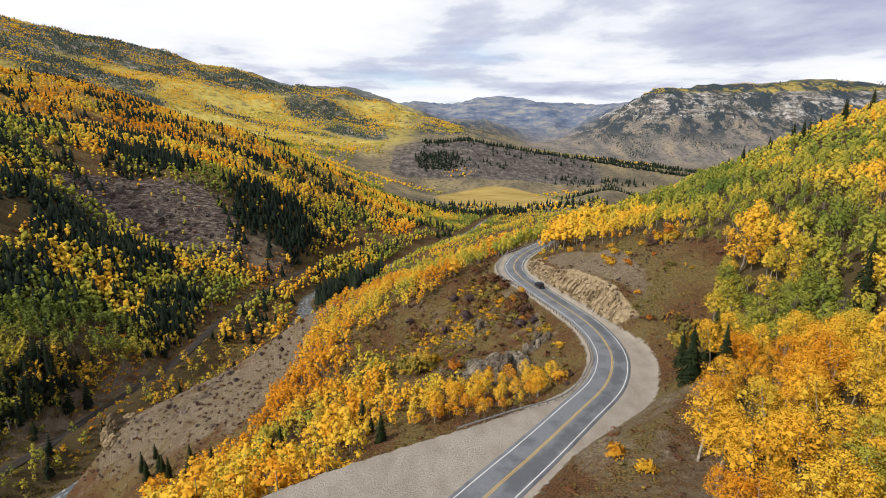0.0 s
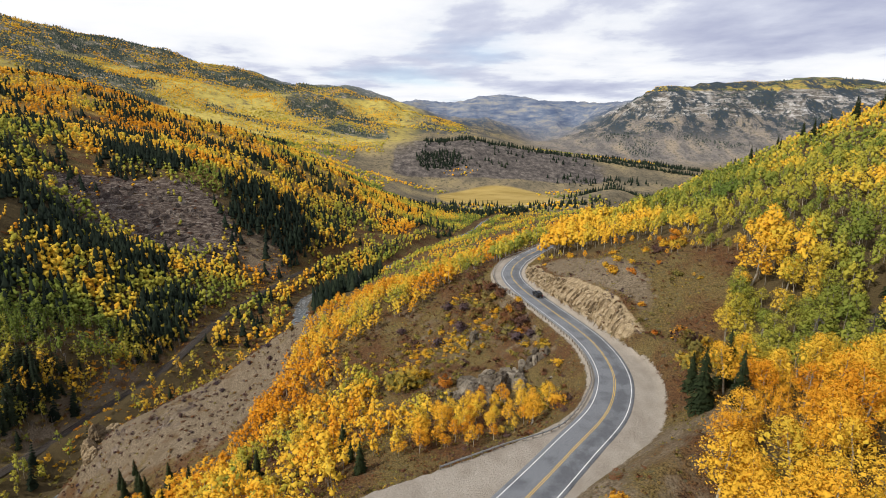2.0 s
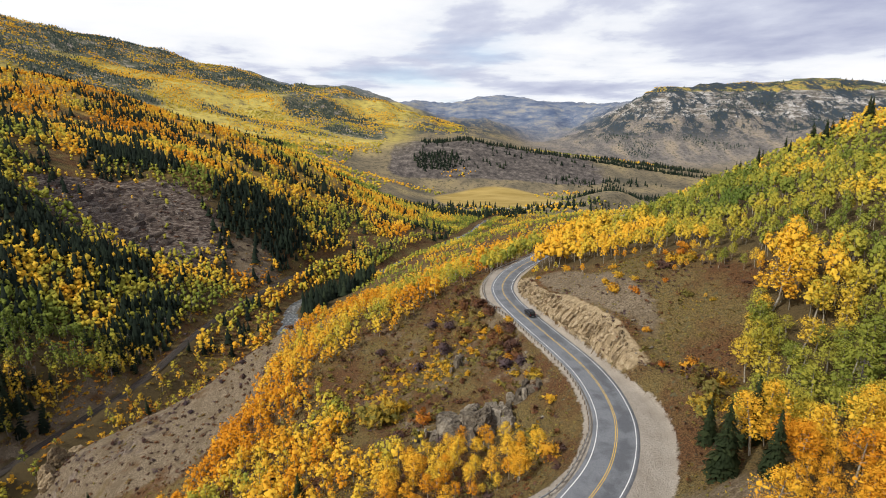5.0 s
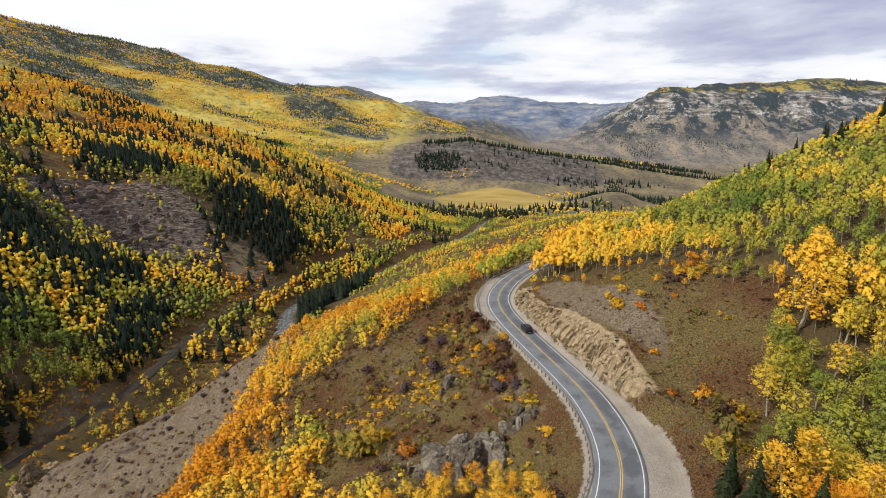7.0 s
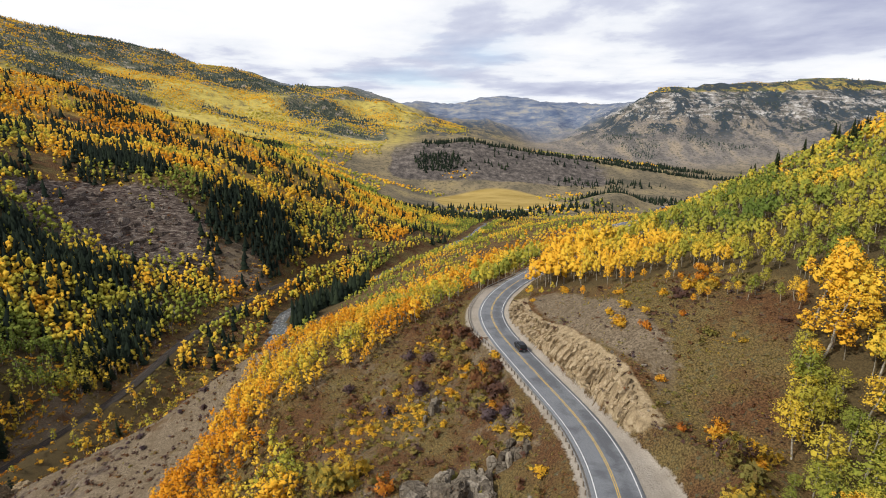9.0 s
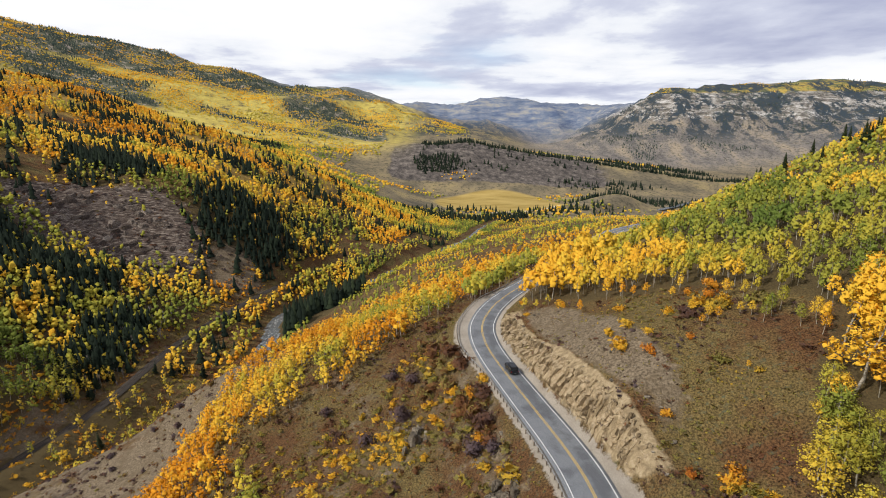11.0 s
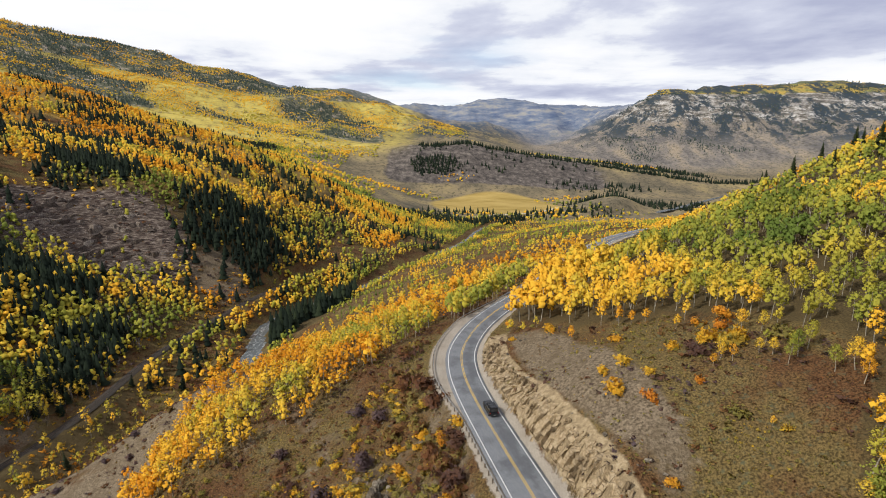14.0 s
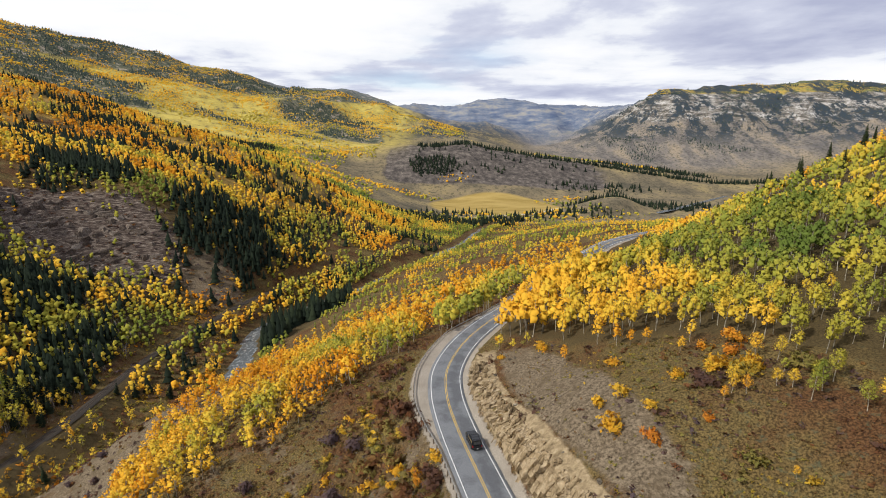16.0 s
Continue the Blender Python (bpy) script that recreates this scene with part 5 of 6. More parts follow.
wood_object("aspen_woods", "gold thickets round the valley meadow", grown(FARTHEST_ASPENS, x[a], y[a], tall[a], west_hue(x[a], y[a]), 72, 1.4, 1.0), ASPEN_BARK, FAR_ASPEN_LEAF)
wood_object("spruce_woods", "spruces along the mound and the meadow", grown(FAR_CONIFERS, x[b], y[b], tall[b], r.uniform(0, 0.7, b.sum()), 73, 1.5, 1.0), CONIFER_BARK, NEEDLE)
x, y, r = scatter(800, 3000, 2750, 3560, 14, 81)
z = height(x, y)
keep = (np.abs(x) < 0.9 * y) & (r.uniform(0, 1, len(x)) < np.clip(-0.12 + 2.6 * fbm(x, y, 170, 82, 5) + 0.3 * smooth(180, 330, z), 0, 0.9))
x, y = x[keep], y[keep]
gold = smooth(0.0, 0.2, fbm(x, y, 300, 84, 3)) * smooth(340, 390, z[keep]) > 0.4
wood_object("spruce_woods", "dark timber on the ledges of the eastern range", grown(FARTHEST_CONIFERS, x[~gold], y[~gold], 11 * r.uniform(0.5, 1.2, (~gold).sum()), r.uniform(0, 0.8, (~gold).sum()), 83, 1.7, 1.0), CONIFER_BARK, HAZED_NEEDLE)
wood_object("aspen_woods", "gold aspens along the range's top", grown(FARTHEST_ASPENS, x[gold], y[gold], np.full(gold.sum(), 7.0), np.full(gold.sum(), 0.25), 85, 1.6, 1.0), ASPEN_BARK, FAR_ASPEN_LEAF)

# ---- trees and shrubs that stand by themselves ----
def thing(name, label, category, group=""):
    return tagged(new(name), label, category, group)


def tree_pattern(name, label, category, group, wood, leaf, bark, leaves, hue, crown="crown"):
    base = thing(name, label, category, group)
    part("trunk", mesh_from("trunk", *wood[:2], bark), base)
    part(crown, mesh_from(crown, *leaf[:2], leaves, [("hue", np.full(len(leaf[0]), hue))], True, leaf[2]), base)
    return base


def stand(pattern, used, x, y, tall, wide=1.0, turn=0.0, sink=0.12):
    """The pattern itself the first time, then copies of it."""
    m = pose(x, y, float(height(x, y)) - sink, 0, 0, turn)
    ob = pattern if pattern.name not in used else copy_thing(pattern, m)
    if pattern.name not in used:
        used.add(pattern.name)
        ob.matrix_basis = m
    ob.scale = (tall * wide, tall * wide, tall)
    return ob


used = set()
TONES = [(0.10, "golden-orange quaking aspen with pale trunk"), (0.27, "bright yellow quaking aspen with pale trunk"), (0.48, "yellow-green quaking aspen with pale trunk"), (0.72, "green quaking aspen turning yellow")]
aspen_patterns = [[tree_pattern("aspen_tree", label, "tree", "hillside aspens", *aspen_shape(rng, 21, 50, 0.019, 6, 7, 1.08, 0.36, 0.34), ASPEN_BARK, ASPEN_LEAF, hue) for _ in range(3)] for hue, label in TONES]
fine_patterns = [[tree_pattern("aspen_tree", label, "tree", "hillside aspens", *aspen_shape(rng, 30, 84, 0.0135, 6, 7, 1.12, 0.34, 0.3), ASPEN_BARK, ASPEN_LEAF, hue) for _ in range(2)] for hue, label in TONES[:3]]
tr = np.random.default_rng(77)
for ax, ay, tall, hue in near_aspens:
    tone = int(np.argmin([abs(hue - h) for h, _ in TONES]))
    close = ax > 20 and near_eye(ax, ay) < 42 and tone < 3
    pattern = fine_patterns[tone][int(tr.integers(0, 2))] if close else aspen_patterns[tone][int(tr.integers(0, 3))]
    stand(pattern, used, ax, ay, tall, tr.uniform(1.1, 1.4), tr.uniform(0, 360))

# saplings that have seeded into the clearing
for ax, ay, tall, tone in [(67, 156, 2.6, 0), (68.5, 157, 3.2, 1), (70, 156, 3.0, 0), (69, 158.5, 3.4, 1), (76, 152, 4.2, 3), (78, 153, 4.6, 3), (80, 148, 4.4, 3), (74, 156, 2.8, 1), (75.5, 155, 3.2, 1), (69, 143, 1.8, 1), (77, 161, 4.2, 2), (80, 154, 5.0, 2), (75, 163, 4.4, 1), (68, 163, 2.4, 1), (81, 144, 4.0, 0), (82, 147, 5.2, 1)]:
    stand(aspen_patterns[tone][int(tr.integers(0, 3))], used, ax, ay, tall, tr.uniform(0.95, 1.2), tr.uniform(0, 360))

spruce_patterns = [tree_pattern("spruce_tree", "dark green spruce among the aspens", "tree", "roadside spruces", *conifer_shape(rng, 24, 12, 0.2, 5, 0.5), CONIFER_BARK, NEAR_NEEDLE, 0.55) for _ in range(3)]
for sx, sy, tall in [(-100, 163, 9), (-95, 158, 10), (-104, 168, 8), (-88, 160, 9), (-113, 172, 9), (-82, 152, 8), (-110, 176, 7), (-19, 111, 8), (-13, 98, 7), (-16, 104, 5), (-73, 145, 9), (-78, 143, 8), (-83, 147, 7), (-108, 166, 9), (-42, 120, 8), (-46, 124, 6), (-28, 118, 7), (47, 91, 12), (49, 84, 10), (53, 95, 11), (50, 101, 8), (-22, 148, 4), (189, 280, 10), (197, 292, 12),
                      (206, 300, 10), (214, 312, 12), (224, 318, 11), (183, 296, 9), (176, 310, 11), (232, 330, 12), (166, 322, 9), (201, 306, 13), (150, 345, 9), (-30, 128, 5), (88, 104, 13), (95, 112, 12), (238, 318, 15), (246, 330, 16), (228, 305, 14), (256, 322, 15), (220, 335, 15), (212, 345, 14), (205, 355, 14), (196, 362, 14), (188, 352, 13), (262, 300, 15)]:
    stand(spruce_patterns[int(tr.integers(0, 3))], used, sx, sy, tall, tr.uniform(0.7, 0.95), tr.uniform(0, 360))

dead_tree = thing("dead_spruce", "grey leafless dead spruce among the aspens", "tree", "dead spruces")
part("trunk", mesh_from("trunk", *dead_shape(rng)[:2], DEAD_TWIG), dead_tree)
for sx, sy, tall in [(70, 98, 12), (78, 96, 11)]:
    stand(dead_tree, used, sx, sy, tall, 1.0, tr.uniform(0, 360))

SHRUBS = [(0.16, "orange-red autumn shrub on the dry slope"), (0.38, "bright golden autumn shrub on the dry slope"), (0.56, "olive green leafy shrub with yellow tips"), (0.78, "dark brown half-bare shrub below the road"), (0.95, "purple-grey leafless shrub on bare soil")]
shrub_patterns = [[tree_pattern("shrub", label, "shrub", "hillside shrubs", *shrub_shape(rng, 260, 0.17), CONIFER_BARK, SHRUB_LEAF, hue, "foliage") for _ in range(2)] for hue, label in SHRUBS]
SHRUB_GROWTH = (1.0, 1.0, 1.0, 1.35, 1.3)
for tone, sx, sy, tall in [(1, 54.5, 139.5, 1.7), (1, 52.5, 157, 3.0), (1, 52.3, 164, 2.2), (1, 56, 164.5, 2.6), (1, 58.5, 159.5, 1.8), (0, 56.5, 153, 2.2), (0, 54, 129, 1.7), (1, 30.6, 127, 2.2), (1, 57.5, 123, 3.0), (1, 56.0, 120, 2.6), (2, 55, 116, 3.4), (1, 60, 117, 2.2),
                            (1, 25, 66, 2.6), (1, 28, 63, 2.4), (1, 26, 107, 4.0), (2, 24, 110, 3.0), (2, 2, 128, 2.6), (1, 16, 165, 2.2), (1, 28, 140, 1.8), (2, -7, 139, 6.5), (2, -11, 143, 6.0), (2, -4, 143, 5.5), (0, 3, 136, 3.6), (0, 73, 166, 2.4), (0, 75, 169, 2.8), (0, 71, 170, 2.2),
                            (3, 66, 161, 2.2), (1, 64, 164, 2.4), (0, 64, 154, 1.5), (1, 42, 218, 1.6), (1, 41, 203, 1.6), (1, 50, 198, 2.4), (1, 58, 177, 2.2), (2, 72, 160, 3.0), (1, 69, 163, 3.2), (1, 73, 161, 3.2), (2, 79, 158, 3.0), (2, 66, 146, 2.0), (1, 70, 142, 1.4),
                            (3, 15, 191, 3.6), (3, 19, 186, 3.6), (3, 22, 178, 3.0), (3, 24, 158, 3.8), (3, 22, 162, 3.8), (3, 26, 154, 3.2), (4, 8, 170, 3.4), (4, 1, 164, 2.6), (4, -7, 170, 2.8), (4, -12, 181, 2.6), (3, 19, 173, 3.0), (4, 24, 148, 2.8), (4, 27, 146, 2.6), (1, 20, 171, 2.2), (1, 25, 151, 2.0),
                            (4, 10, 184, 2.8), (3, 13, 176, 2.8), (0, 24, 166, 2.8), (3, 26, 163, 3.0), (1, 27, 168, 2.2), (4, 4, 188, 2.6), (4, 8, 122, 2.8), (2, 21, 128, 2.6), (0, 19, 131, 2.0), (1, 14, 152, 1.8), (1, 10, 158, 2.0), (2, -2, 176, 2.0), (1, -3, 160, 2.4),
                            (4, -78, 232, 2.2), (4, -85, 226, 2.0), (4, -98, 221, 2.0), (4, -74, 222, 2.0), (4, -110, 214, 1.8), (4, -92, 212, 1.8), (4, -120, 206, 1.8), (4, -104, 200, 1.8), (1, 59, 126, 3.2), (2, 58, 121, 4.2), (2, 61, 118.5, 3.6), (3, 55.5, 118, 3.0), (0, 60.5, 128, 2.4), (1, 62, 122, 3.0), (2, 56, 112, 3.5), (2, 53, 108, 4.0),
                            (3, -68, 236, 2.2), (3, -60, 244, 2.2), (2, -45, 250, 2.4)]:
    stand(shrub_patterns[tone][int(tr.integers(0, 2))], used, sx, sy, tall * SHRUB_GROWTH[tone], tr.uniform(0.85, 1.2), tr.uniform(0, 360), 0.1)

# small scrub and tussocks over the open ground
SCRUB = [(None, shrub_shape(rng, 11, 0.45, 0, 0.7)[1]) for _ in range(8)]
x, y, r = scatter(-190, 100, 40, 300, 1.6, 91)
road_d, _, _ = along(ROAD, x, y)
open_ground = (inside(x, y, CLEARING) & (road_d > right_shoulder(y) + 1)) | ((road_d < -left_shoulder(y) - 1.2))
spur_pale = pale_field(x, y)
odds = r.uniform(0, 1, len(x))
keep = open_ground & (odds < np.clip(0.42 + 1.4 * fbm(x, y, 13, 92, 3), 0.05, 0.8) * (1 - 0.72 * np.clip(spur_pale, 0, 1))) & (along(RIVER, x, y)[0] > 8)
x, y = x[keep], y[keep]
hue = np.clip(0.72 + 0.4 * fbm(x, y, 9, 94, 2) + r.normal(0, 0.05, len(x)), 0.55, 0.95)
wood_object("scrub", "low dry scrub and tussocks over open slopes", grown(SCRUB, x, y, r.uniform(0.35, 0.95, len(x)) * (1 + 0.6 * (r.uniform(0, 1, len(x)) > 0.92)), hue, 95, 1.4, 0.05), CONIFER_BARK, SHRUB_LEAF, "scrub")
BRUSH = [shrub_shape(rng, 40, 0.3, 3, 0.8) for _ in range(6)]
x, y, r = scatter(-60, 30, 105, 215, 2.6, 101)
road_d, _, _ = along(ROAD, x, y)
keep = (road_d < -left_shoulder(y) - 2.5) & ~inside(x, y, GOLD_BAND) & (r.uniform(0, 1, len(x)) < np.clip(0.5 + 1.5 * fbm(x, y, 16, 102, 2) + 0.45 * (road_d > -17) * (y > 136) * (y < 212), 0.08, 0.92))
x, y, road_d = x[keep], y[keep], road_d[keep]
wood_object("brush", "purple-brown half-bare brush below the road", grown(BRUSH, x, y, r.uniform(0.8, 2.1, len(x)) * (1 + 0.45 * (road_d > -17) * (y > 136)), np.clip(0.74 + 0.5 * fbm(x, y, 12, 103, 2) + r.normal(0, 0.1, len(x)), 0.42, 1), 104, 1.25, 0.1), CONIFER_BARK, SHRUB_LEAF, "brush")
x, y, r = scatter(-165, -45, 165, 262, 3.4, 111)
keep = (pale_field(x, y) > 0.3) & (along(RIVER, x, y)[0] > 12) & (r.uniform(0, 1, len(x)) < np.clip(0.55 + 1.7 * fbm(x, y, 22, 112, 3), 0.1, 0.95))
x, y = x[keep], y[keep]
wood_object("brush", "grey-brown brush on the bare spur", grown(BRUSH, x, y, r.uniform(0.5, 1.5, len(x)), np.clip(0.8 + r.normal(0, 0.1, len(x)), 0.5, 1), 113, 1.4, 0.1), CONIFER_BARK, SHRUB_LEAF, "brush")
x, y, r = scatter(-450, -180, 420, 680, 5.5, 114)
keep = (west_bare(x, y) > 0.15) & (along(RIVER, x, y)[0] < -12) & (r.uniform(0, 1, len(x)) < 0.6)
x, y = x[keep], y[keep]
wood_object("brush", "dark scrub between the valley crags", grown(SCRUB, x, y, r.uniform(1.2, 3.4, len(x)), np.clip(0.82 + r.normal(0, 0.12, len(x)), 0.4, 1), 115, 1.4, 0.1), CONIFER_BARK, SHRUB_LEAF, "brush")
x, y, r = scatter(-350, -195, 190, 480, 3.2, 117)
rail_d, _, _ = along(RAIL, x, y)
keep = (rail_d < -5) & (r.uniform(0, 1, len(x)) < 0.7)
x, y = x[keep], y[keep]
wood_object("brush", "brown and yellow undergrowth above the railway", grown(SCRUB, x, y, r.uniform(0.8, 3.0, len(x)), np.clip(0.62 + 0.8 * fbm(x, y, 22, 118, 3), 0.3, 1), 119, 1.2, 0.1), CONIFER_BARK, SHRUB_LEAF, "brush")
TUFT = [(None, shrub_shape(rng, 5, 0.6, 0, 0.8)[1]) for _ in range(6)]
x, y, r = scatter(-60, 90, 56, 235, 0.95, 105)
road_d, _, _ = along(ROAD, x, y)
keep = ((inside(x, y, CLEARING) & (road_d > right_shoulder(y) + 3)) | (road_d < -left_shoulder(y) - 1)) & (r.uniform(0, 1, len(x)) < np.clip(0.5 + fbm(x, y, 8, 106, 3), 0, 0.9) * (1 - 0.6 * np.clip(pale_field(x, y), 0, 1))) & (cutting_field(x, y) < 0.4)
x, y = x[keep], y[keep]
wood_object("grass_tufts", "dry tan and rust grass tufts", grown(TUFT, x, y, r.uniform(0.22, 0.5, len(x)), np.clip(0.66 + 0.25 * fbm(x, y, 11, 107, 2) + r.normal(0, 0.04, len(x)), 0.52, 0.85), 108, 1.3, 0.03), CONIFER_BARK, SHRUB_LEAF, "grass")
x, y, r = scatter(-260, -130, 220, 640, 4.2, 96)
river_d, _, _ = along(RIVER, x, y)
rail_d, _, _ = along(RAIL, x, y)
keep = (np.abs(river_d) > 11) & (np.abs(rail_d) > 5) & (np.abs(river_d + 20) < 45) & (r.uniform(0, 1, len(x)) < 0.75)
x, y = x[keep], y[keep]
wood_object("scrub", "brown and yellow riverside brush", grown(SCRUB, x, y, r.uniform(1.2, 3.4, len(x)), np.clip(0.52 + 0.6 * fbm(x, y, 30, 97, 2), 0.15, 1), 98, 1.3, 0.1), CONIFER_BARK, SHRUB_LEAF, "scrub")

# ---- rocks ----
def rock_mesh(name, seed, material, levels=3, block=2.2, rough=0.22, squash=(1, 1, 1)):
    """A lump of stone, broken along flat steps, about one metre across."""
    bm = bmesh.new()
    bmesh.ops.create_icosphere(bm, subdivisions=levels, radius=0.5)
    r = np.random.default_rng(seed)
    cuts = r.normal(size=(9, 3))
    cuts /= np.linalg.norm(cuts, axis=1, keepdims=True)
    depth = r.uniform(0.26, 0.45, 9)
    for v in bm.verts:
        p = np.array(v.co)
        for n, d in zip(cuts, depth):
            over = p @ n - d
            if over > 0:
                p = p - n * over
        q = np.floor(p * block * 2 + seed * 1.7)
        h = math.sin(q[0] * 12.9 + q[1] * 78.2 + q[2] * 37.7 + seed) * 43758.5
        p = p * (1 + rough * ((h - math.floor(h)) - 0.5) * 0.6) + np.array(noise.noise_vector(Vector(p) * 4 + Vector((seed, 0, 0)))) * rough * 0.12
        v.co = Vector(p * np.array(squash))
    me = bpy.data.meshes.new(name)
    bm.to_mesh(me)
    bm.free()
    me.materials.append(material)
    return me


def column_mesh(name, seed, material):
    """An angular splinter of rock one metre high: a few rings of sharp corners."""
    r = np.random.default_rng(seed)
    n = int(r.integers(5, 7))
    a = np.sort(r.uniform(0, 6.283, n))
    a = 0.5 * a + 0.5 * np.arange(n) * 2 * math.pi / n
    v, f = [], []
    radius = 0.5 * r.uniform(0.75, 1.1, n)
    slant = r.uniform(-0.12, 0.12, 2)
    for k, h in enumerate((-0.5, -0.05, 0.3, 0.5)):
        s = (1.0, r.uniform(0.88, 1.02), r.uniform(0.72, 0.95), r.uniform(0.45, 0.7))[k]
        for j in range(n):
            x, y = radius[j] * s * math.cos(a[j]) + r.uniform(-0.05, 0.05), radius[j] * s * math.sin(a[j]) + r.uniform(-0.05, 0.05)
            v.append((x, y, h + (x * slant[0] + y * slant[1]) * (k > 1) + r.uniform(-0.03, 0.03)))
    for k in range(3):
        f += [(k * n + j, k * n + (j + 1) % n, (k + 1) * n + (j + 1) % n, (k + 1) * n + j) for j in range(n)]
    f.append(tuple(range(3 * n, 4 * n)))
    me = bpy.data.meshes.new(name)
    me.from_pydata(v, [], f)
    me.materials.append(material)
    return me


def put_rock(name, me, parent, x, y, z, size, tilt, label=""):
    ob = part(name, me, parent, label)
    ob.matrix_basis = pose(x, y, z, *tilt) @ Matrix.Diagonal((*size, 1))
    return ob


def road_place(y, d):
    """A place beside the road, d metres right of its middle, abreast of y."""
    i = int(np.argmin(np.abs(ROAD[:, 1] - y)))
    way = ROAD[i + 1, :2] - ROAD[i - 1, :2]
    way = way / np.linalg.norm(way)
    return ROAD[i, 0] + way[1] * d, ROAD[i, 1] - way[0] * d


rr = np.random.default_rng(17)
# the cut face: fractured columns leaning back against the hill
column_meshes = [column_mesh("rock_column", 100 + k, TAN_ROCK) for k in range(12)]
rock_cut = tagged(new("rock_cut"), "tan fractured rock face cut beside the road", "rock face", kind="structure")


def cell_value(*cell):
    return lattice(np.asarray(cell[0], np.int64), np.asarray(cell[1], np.int64), cell[2])


def face_mesh():
    """The bared rock: upright, leaning ribs of many widths, broken across at uneven heights."""
    us, vs = np.arange(126.0, 215.0, 0.24), np.linspace(0, 1, 30)
    u, v = np.meshgrid(us, vs)
    spots = np.array([road_place(k, 0.0) for k in us])
    ends = np.array([road_place(k, 1.0) for k in us]) - spots
    strong = smooth(126, 138, u) * (1 - smooth(198, 214, u))
    lean = u - 2.4 * v + 0.6 * fbm(u, v * 6, 5, 140)
    rib = np.floor(lean / (0.9 + 0.5 * cell_value(np.floor(lean / 5.0), 0 * lean, 141)))
    broken = np.floor(v * (2.2 + 2.2 * cell_value(rib, 0 * rib, 142)) + cell_value(rib, 0 * rib + 1, 143))
    proud = 0.95 * cell_value(rib, broken, 144) + 0.45 * cell_value(np.floor(lean / 3.1), np.floor(v * 2.5), 145) + 0.35 * fbm(lean, v * 7, 2.2, 146, 3)
    reach = np.minimum(v / 0.06, (0.62 + 0.34 * cell_value(np.floor(lean / 2.3), 0 * lean, 147) + 0.2 * fbm(u, v, 9, 148) - v) / 0.5)
    split = lean / (0.9 + 0.5 * cell_value(np.floor(lean / 5.0), 0 * lean, 141)) - rib
    proud = proud - 0.8 * (np.abs(split - 0.5) > 0.36) * (cell_value(rib, broken + 7, 149) > 0.25)
    out = np.where(reach < 0, -0.6, -0.4 + 1.25 * proud * np.clip(reach, 0, 1)) * strong - 0.9 * (1 - strong)
    d = right_shoulder(u) + 0.7 + 6.4 * v
    x = spots[None, :, 0] + ends[None, :, 0] * d
    y = spots[None, :, 1] + ends[None, :, 1] * d
    z = height(x, y) + 0.35 * out
    x, y = x - ends[None, :, 0] * out, y - ends[None, :, 1] * out
    return mesh_from("face", np.column_stack([x.ravel(), y.ravel(), z.ravel()]), grid_faces(*x.shape)[:, ::-1], TAN_ROCK, (), False)


part("face", face_mesh(), rock_cut)
for y0 in np.arange(130, 210, 0.95):
    strong = float(smooth(127, 140, y0) * (1 - smooth(196, 213, y0)))
    for tier in range(3):
        if rr.uniform() > 0.8 * strong:
            continue
        d = float(right_shoulder(y0)) + 0.9 + tier * 1.25 + rr.uniform(-0.3, 0.6)
        px, py = road_place(y0 + rr.uniform(-0.5, 0.5), d)
        ground = float(height(px, py))
        tall, wide = rr.uniform(1.3, 3.4) * (0.6 + 0.4 * strong), rr.uniform(0.45, 1.15)
        put_rock("rock_column", column_meshes[int(rr.integers(0, 12))], rock_cut, px + 0.25, py, ground - 0.1, (wide * 1.3, wide, tall), (rr.uniform(-24, -6), rr.uniform(16, 34), rr.uniform(-25, 25)))

# the outcrop below the road, and a smaller one up the slope
block_meshes = [column_mesh("rock_block", 200 + k, GREY_ROCK) for k in range(8)]


def massif_mesh(name, seed, material, size):
    """A big weathered rock: flat-sided, stepped along its beds and split by upright joints."""
    bm = bmesh.new()
    bmesh.ops.create_icosphere(bm, subdivisions=5, radius=1.0)
    r = np.random.default_rng(seed)
    cuts = r.normal(size=(11, 3)) * [1, 1, 0.6]
    cuts /= np.linalg.norm(cuts, axis=1, keepdims=True)
    depth = r.uniform(0.55, 0.85, 11)
    for v in bm.verts:
        p = np.array(v.co)
        for n, d in zip(cuts, depth):
            over = p @ n - d
            if over > 0:
                p = p - n * over * 0.95
        w = Vector(p * np.array(size))
        bed = w.z / 0.9 + 0.5 * noise.noise(w * 0.3)
        step = (bed - math.floor(bed)) ** 3 - 0.35
        near, _ = noise.voronoi(Vector((w.x * 0.55, w.y * 0.55, w.z * 0.22)) + Vector((seed, 0, 0)))
        joint = min(1.0, (near[1] - near[0]) / 0.16) - 1.0
        lump = 0.55 * noise.fractal(w * 0.45, 0.8, 2.0, 5) + 0.25 * (noise.cell(Vector((w.x * 0.55, w.y * 0.55, math.floor(bed)))) - 0.5)
        side = Vector((w.x, w.y, 0.25 * w.z)).normalized()
        v.co = w + side * (0.22 * step + 0.42 * joint + lump)
    me = bpy.data.meshes.new(name)
    bm.to_mesh(me)
    bm.free()
    me.materials.append(material)
    return me


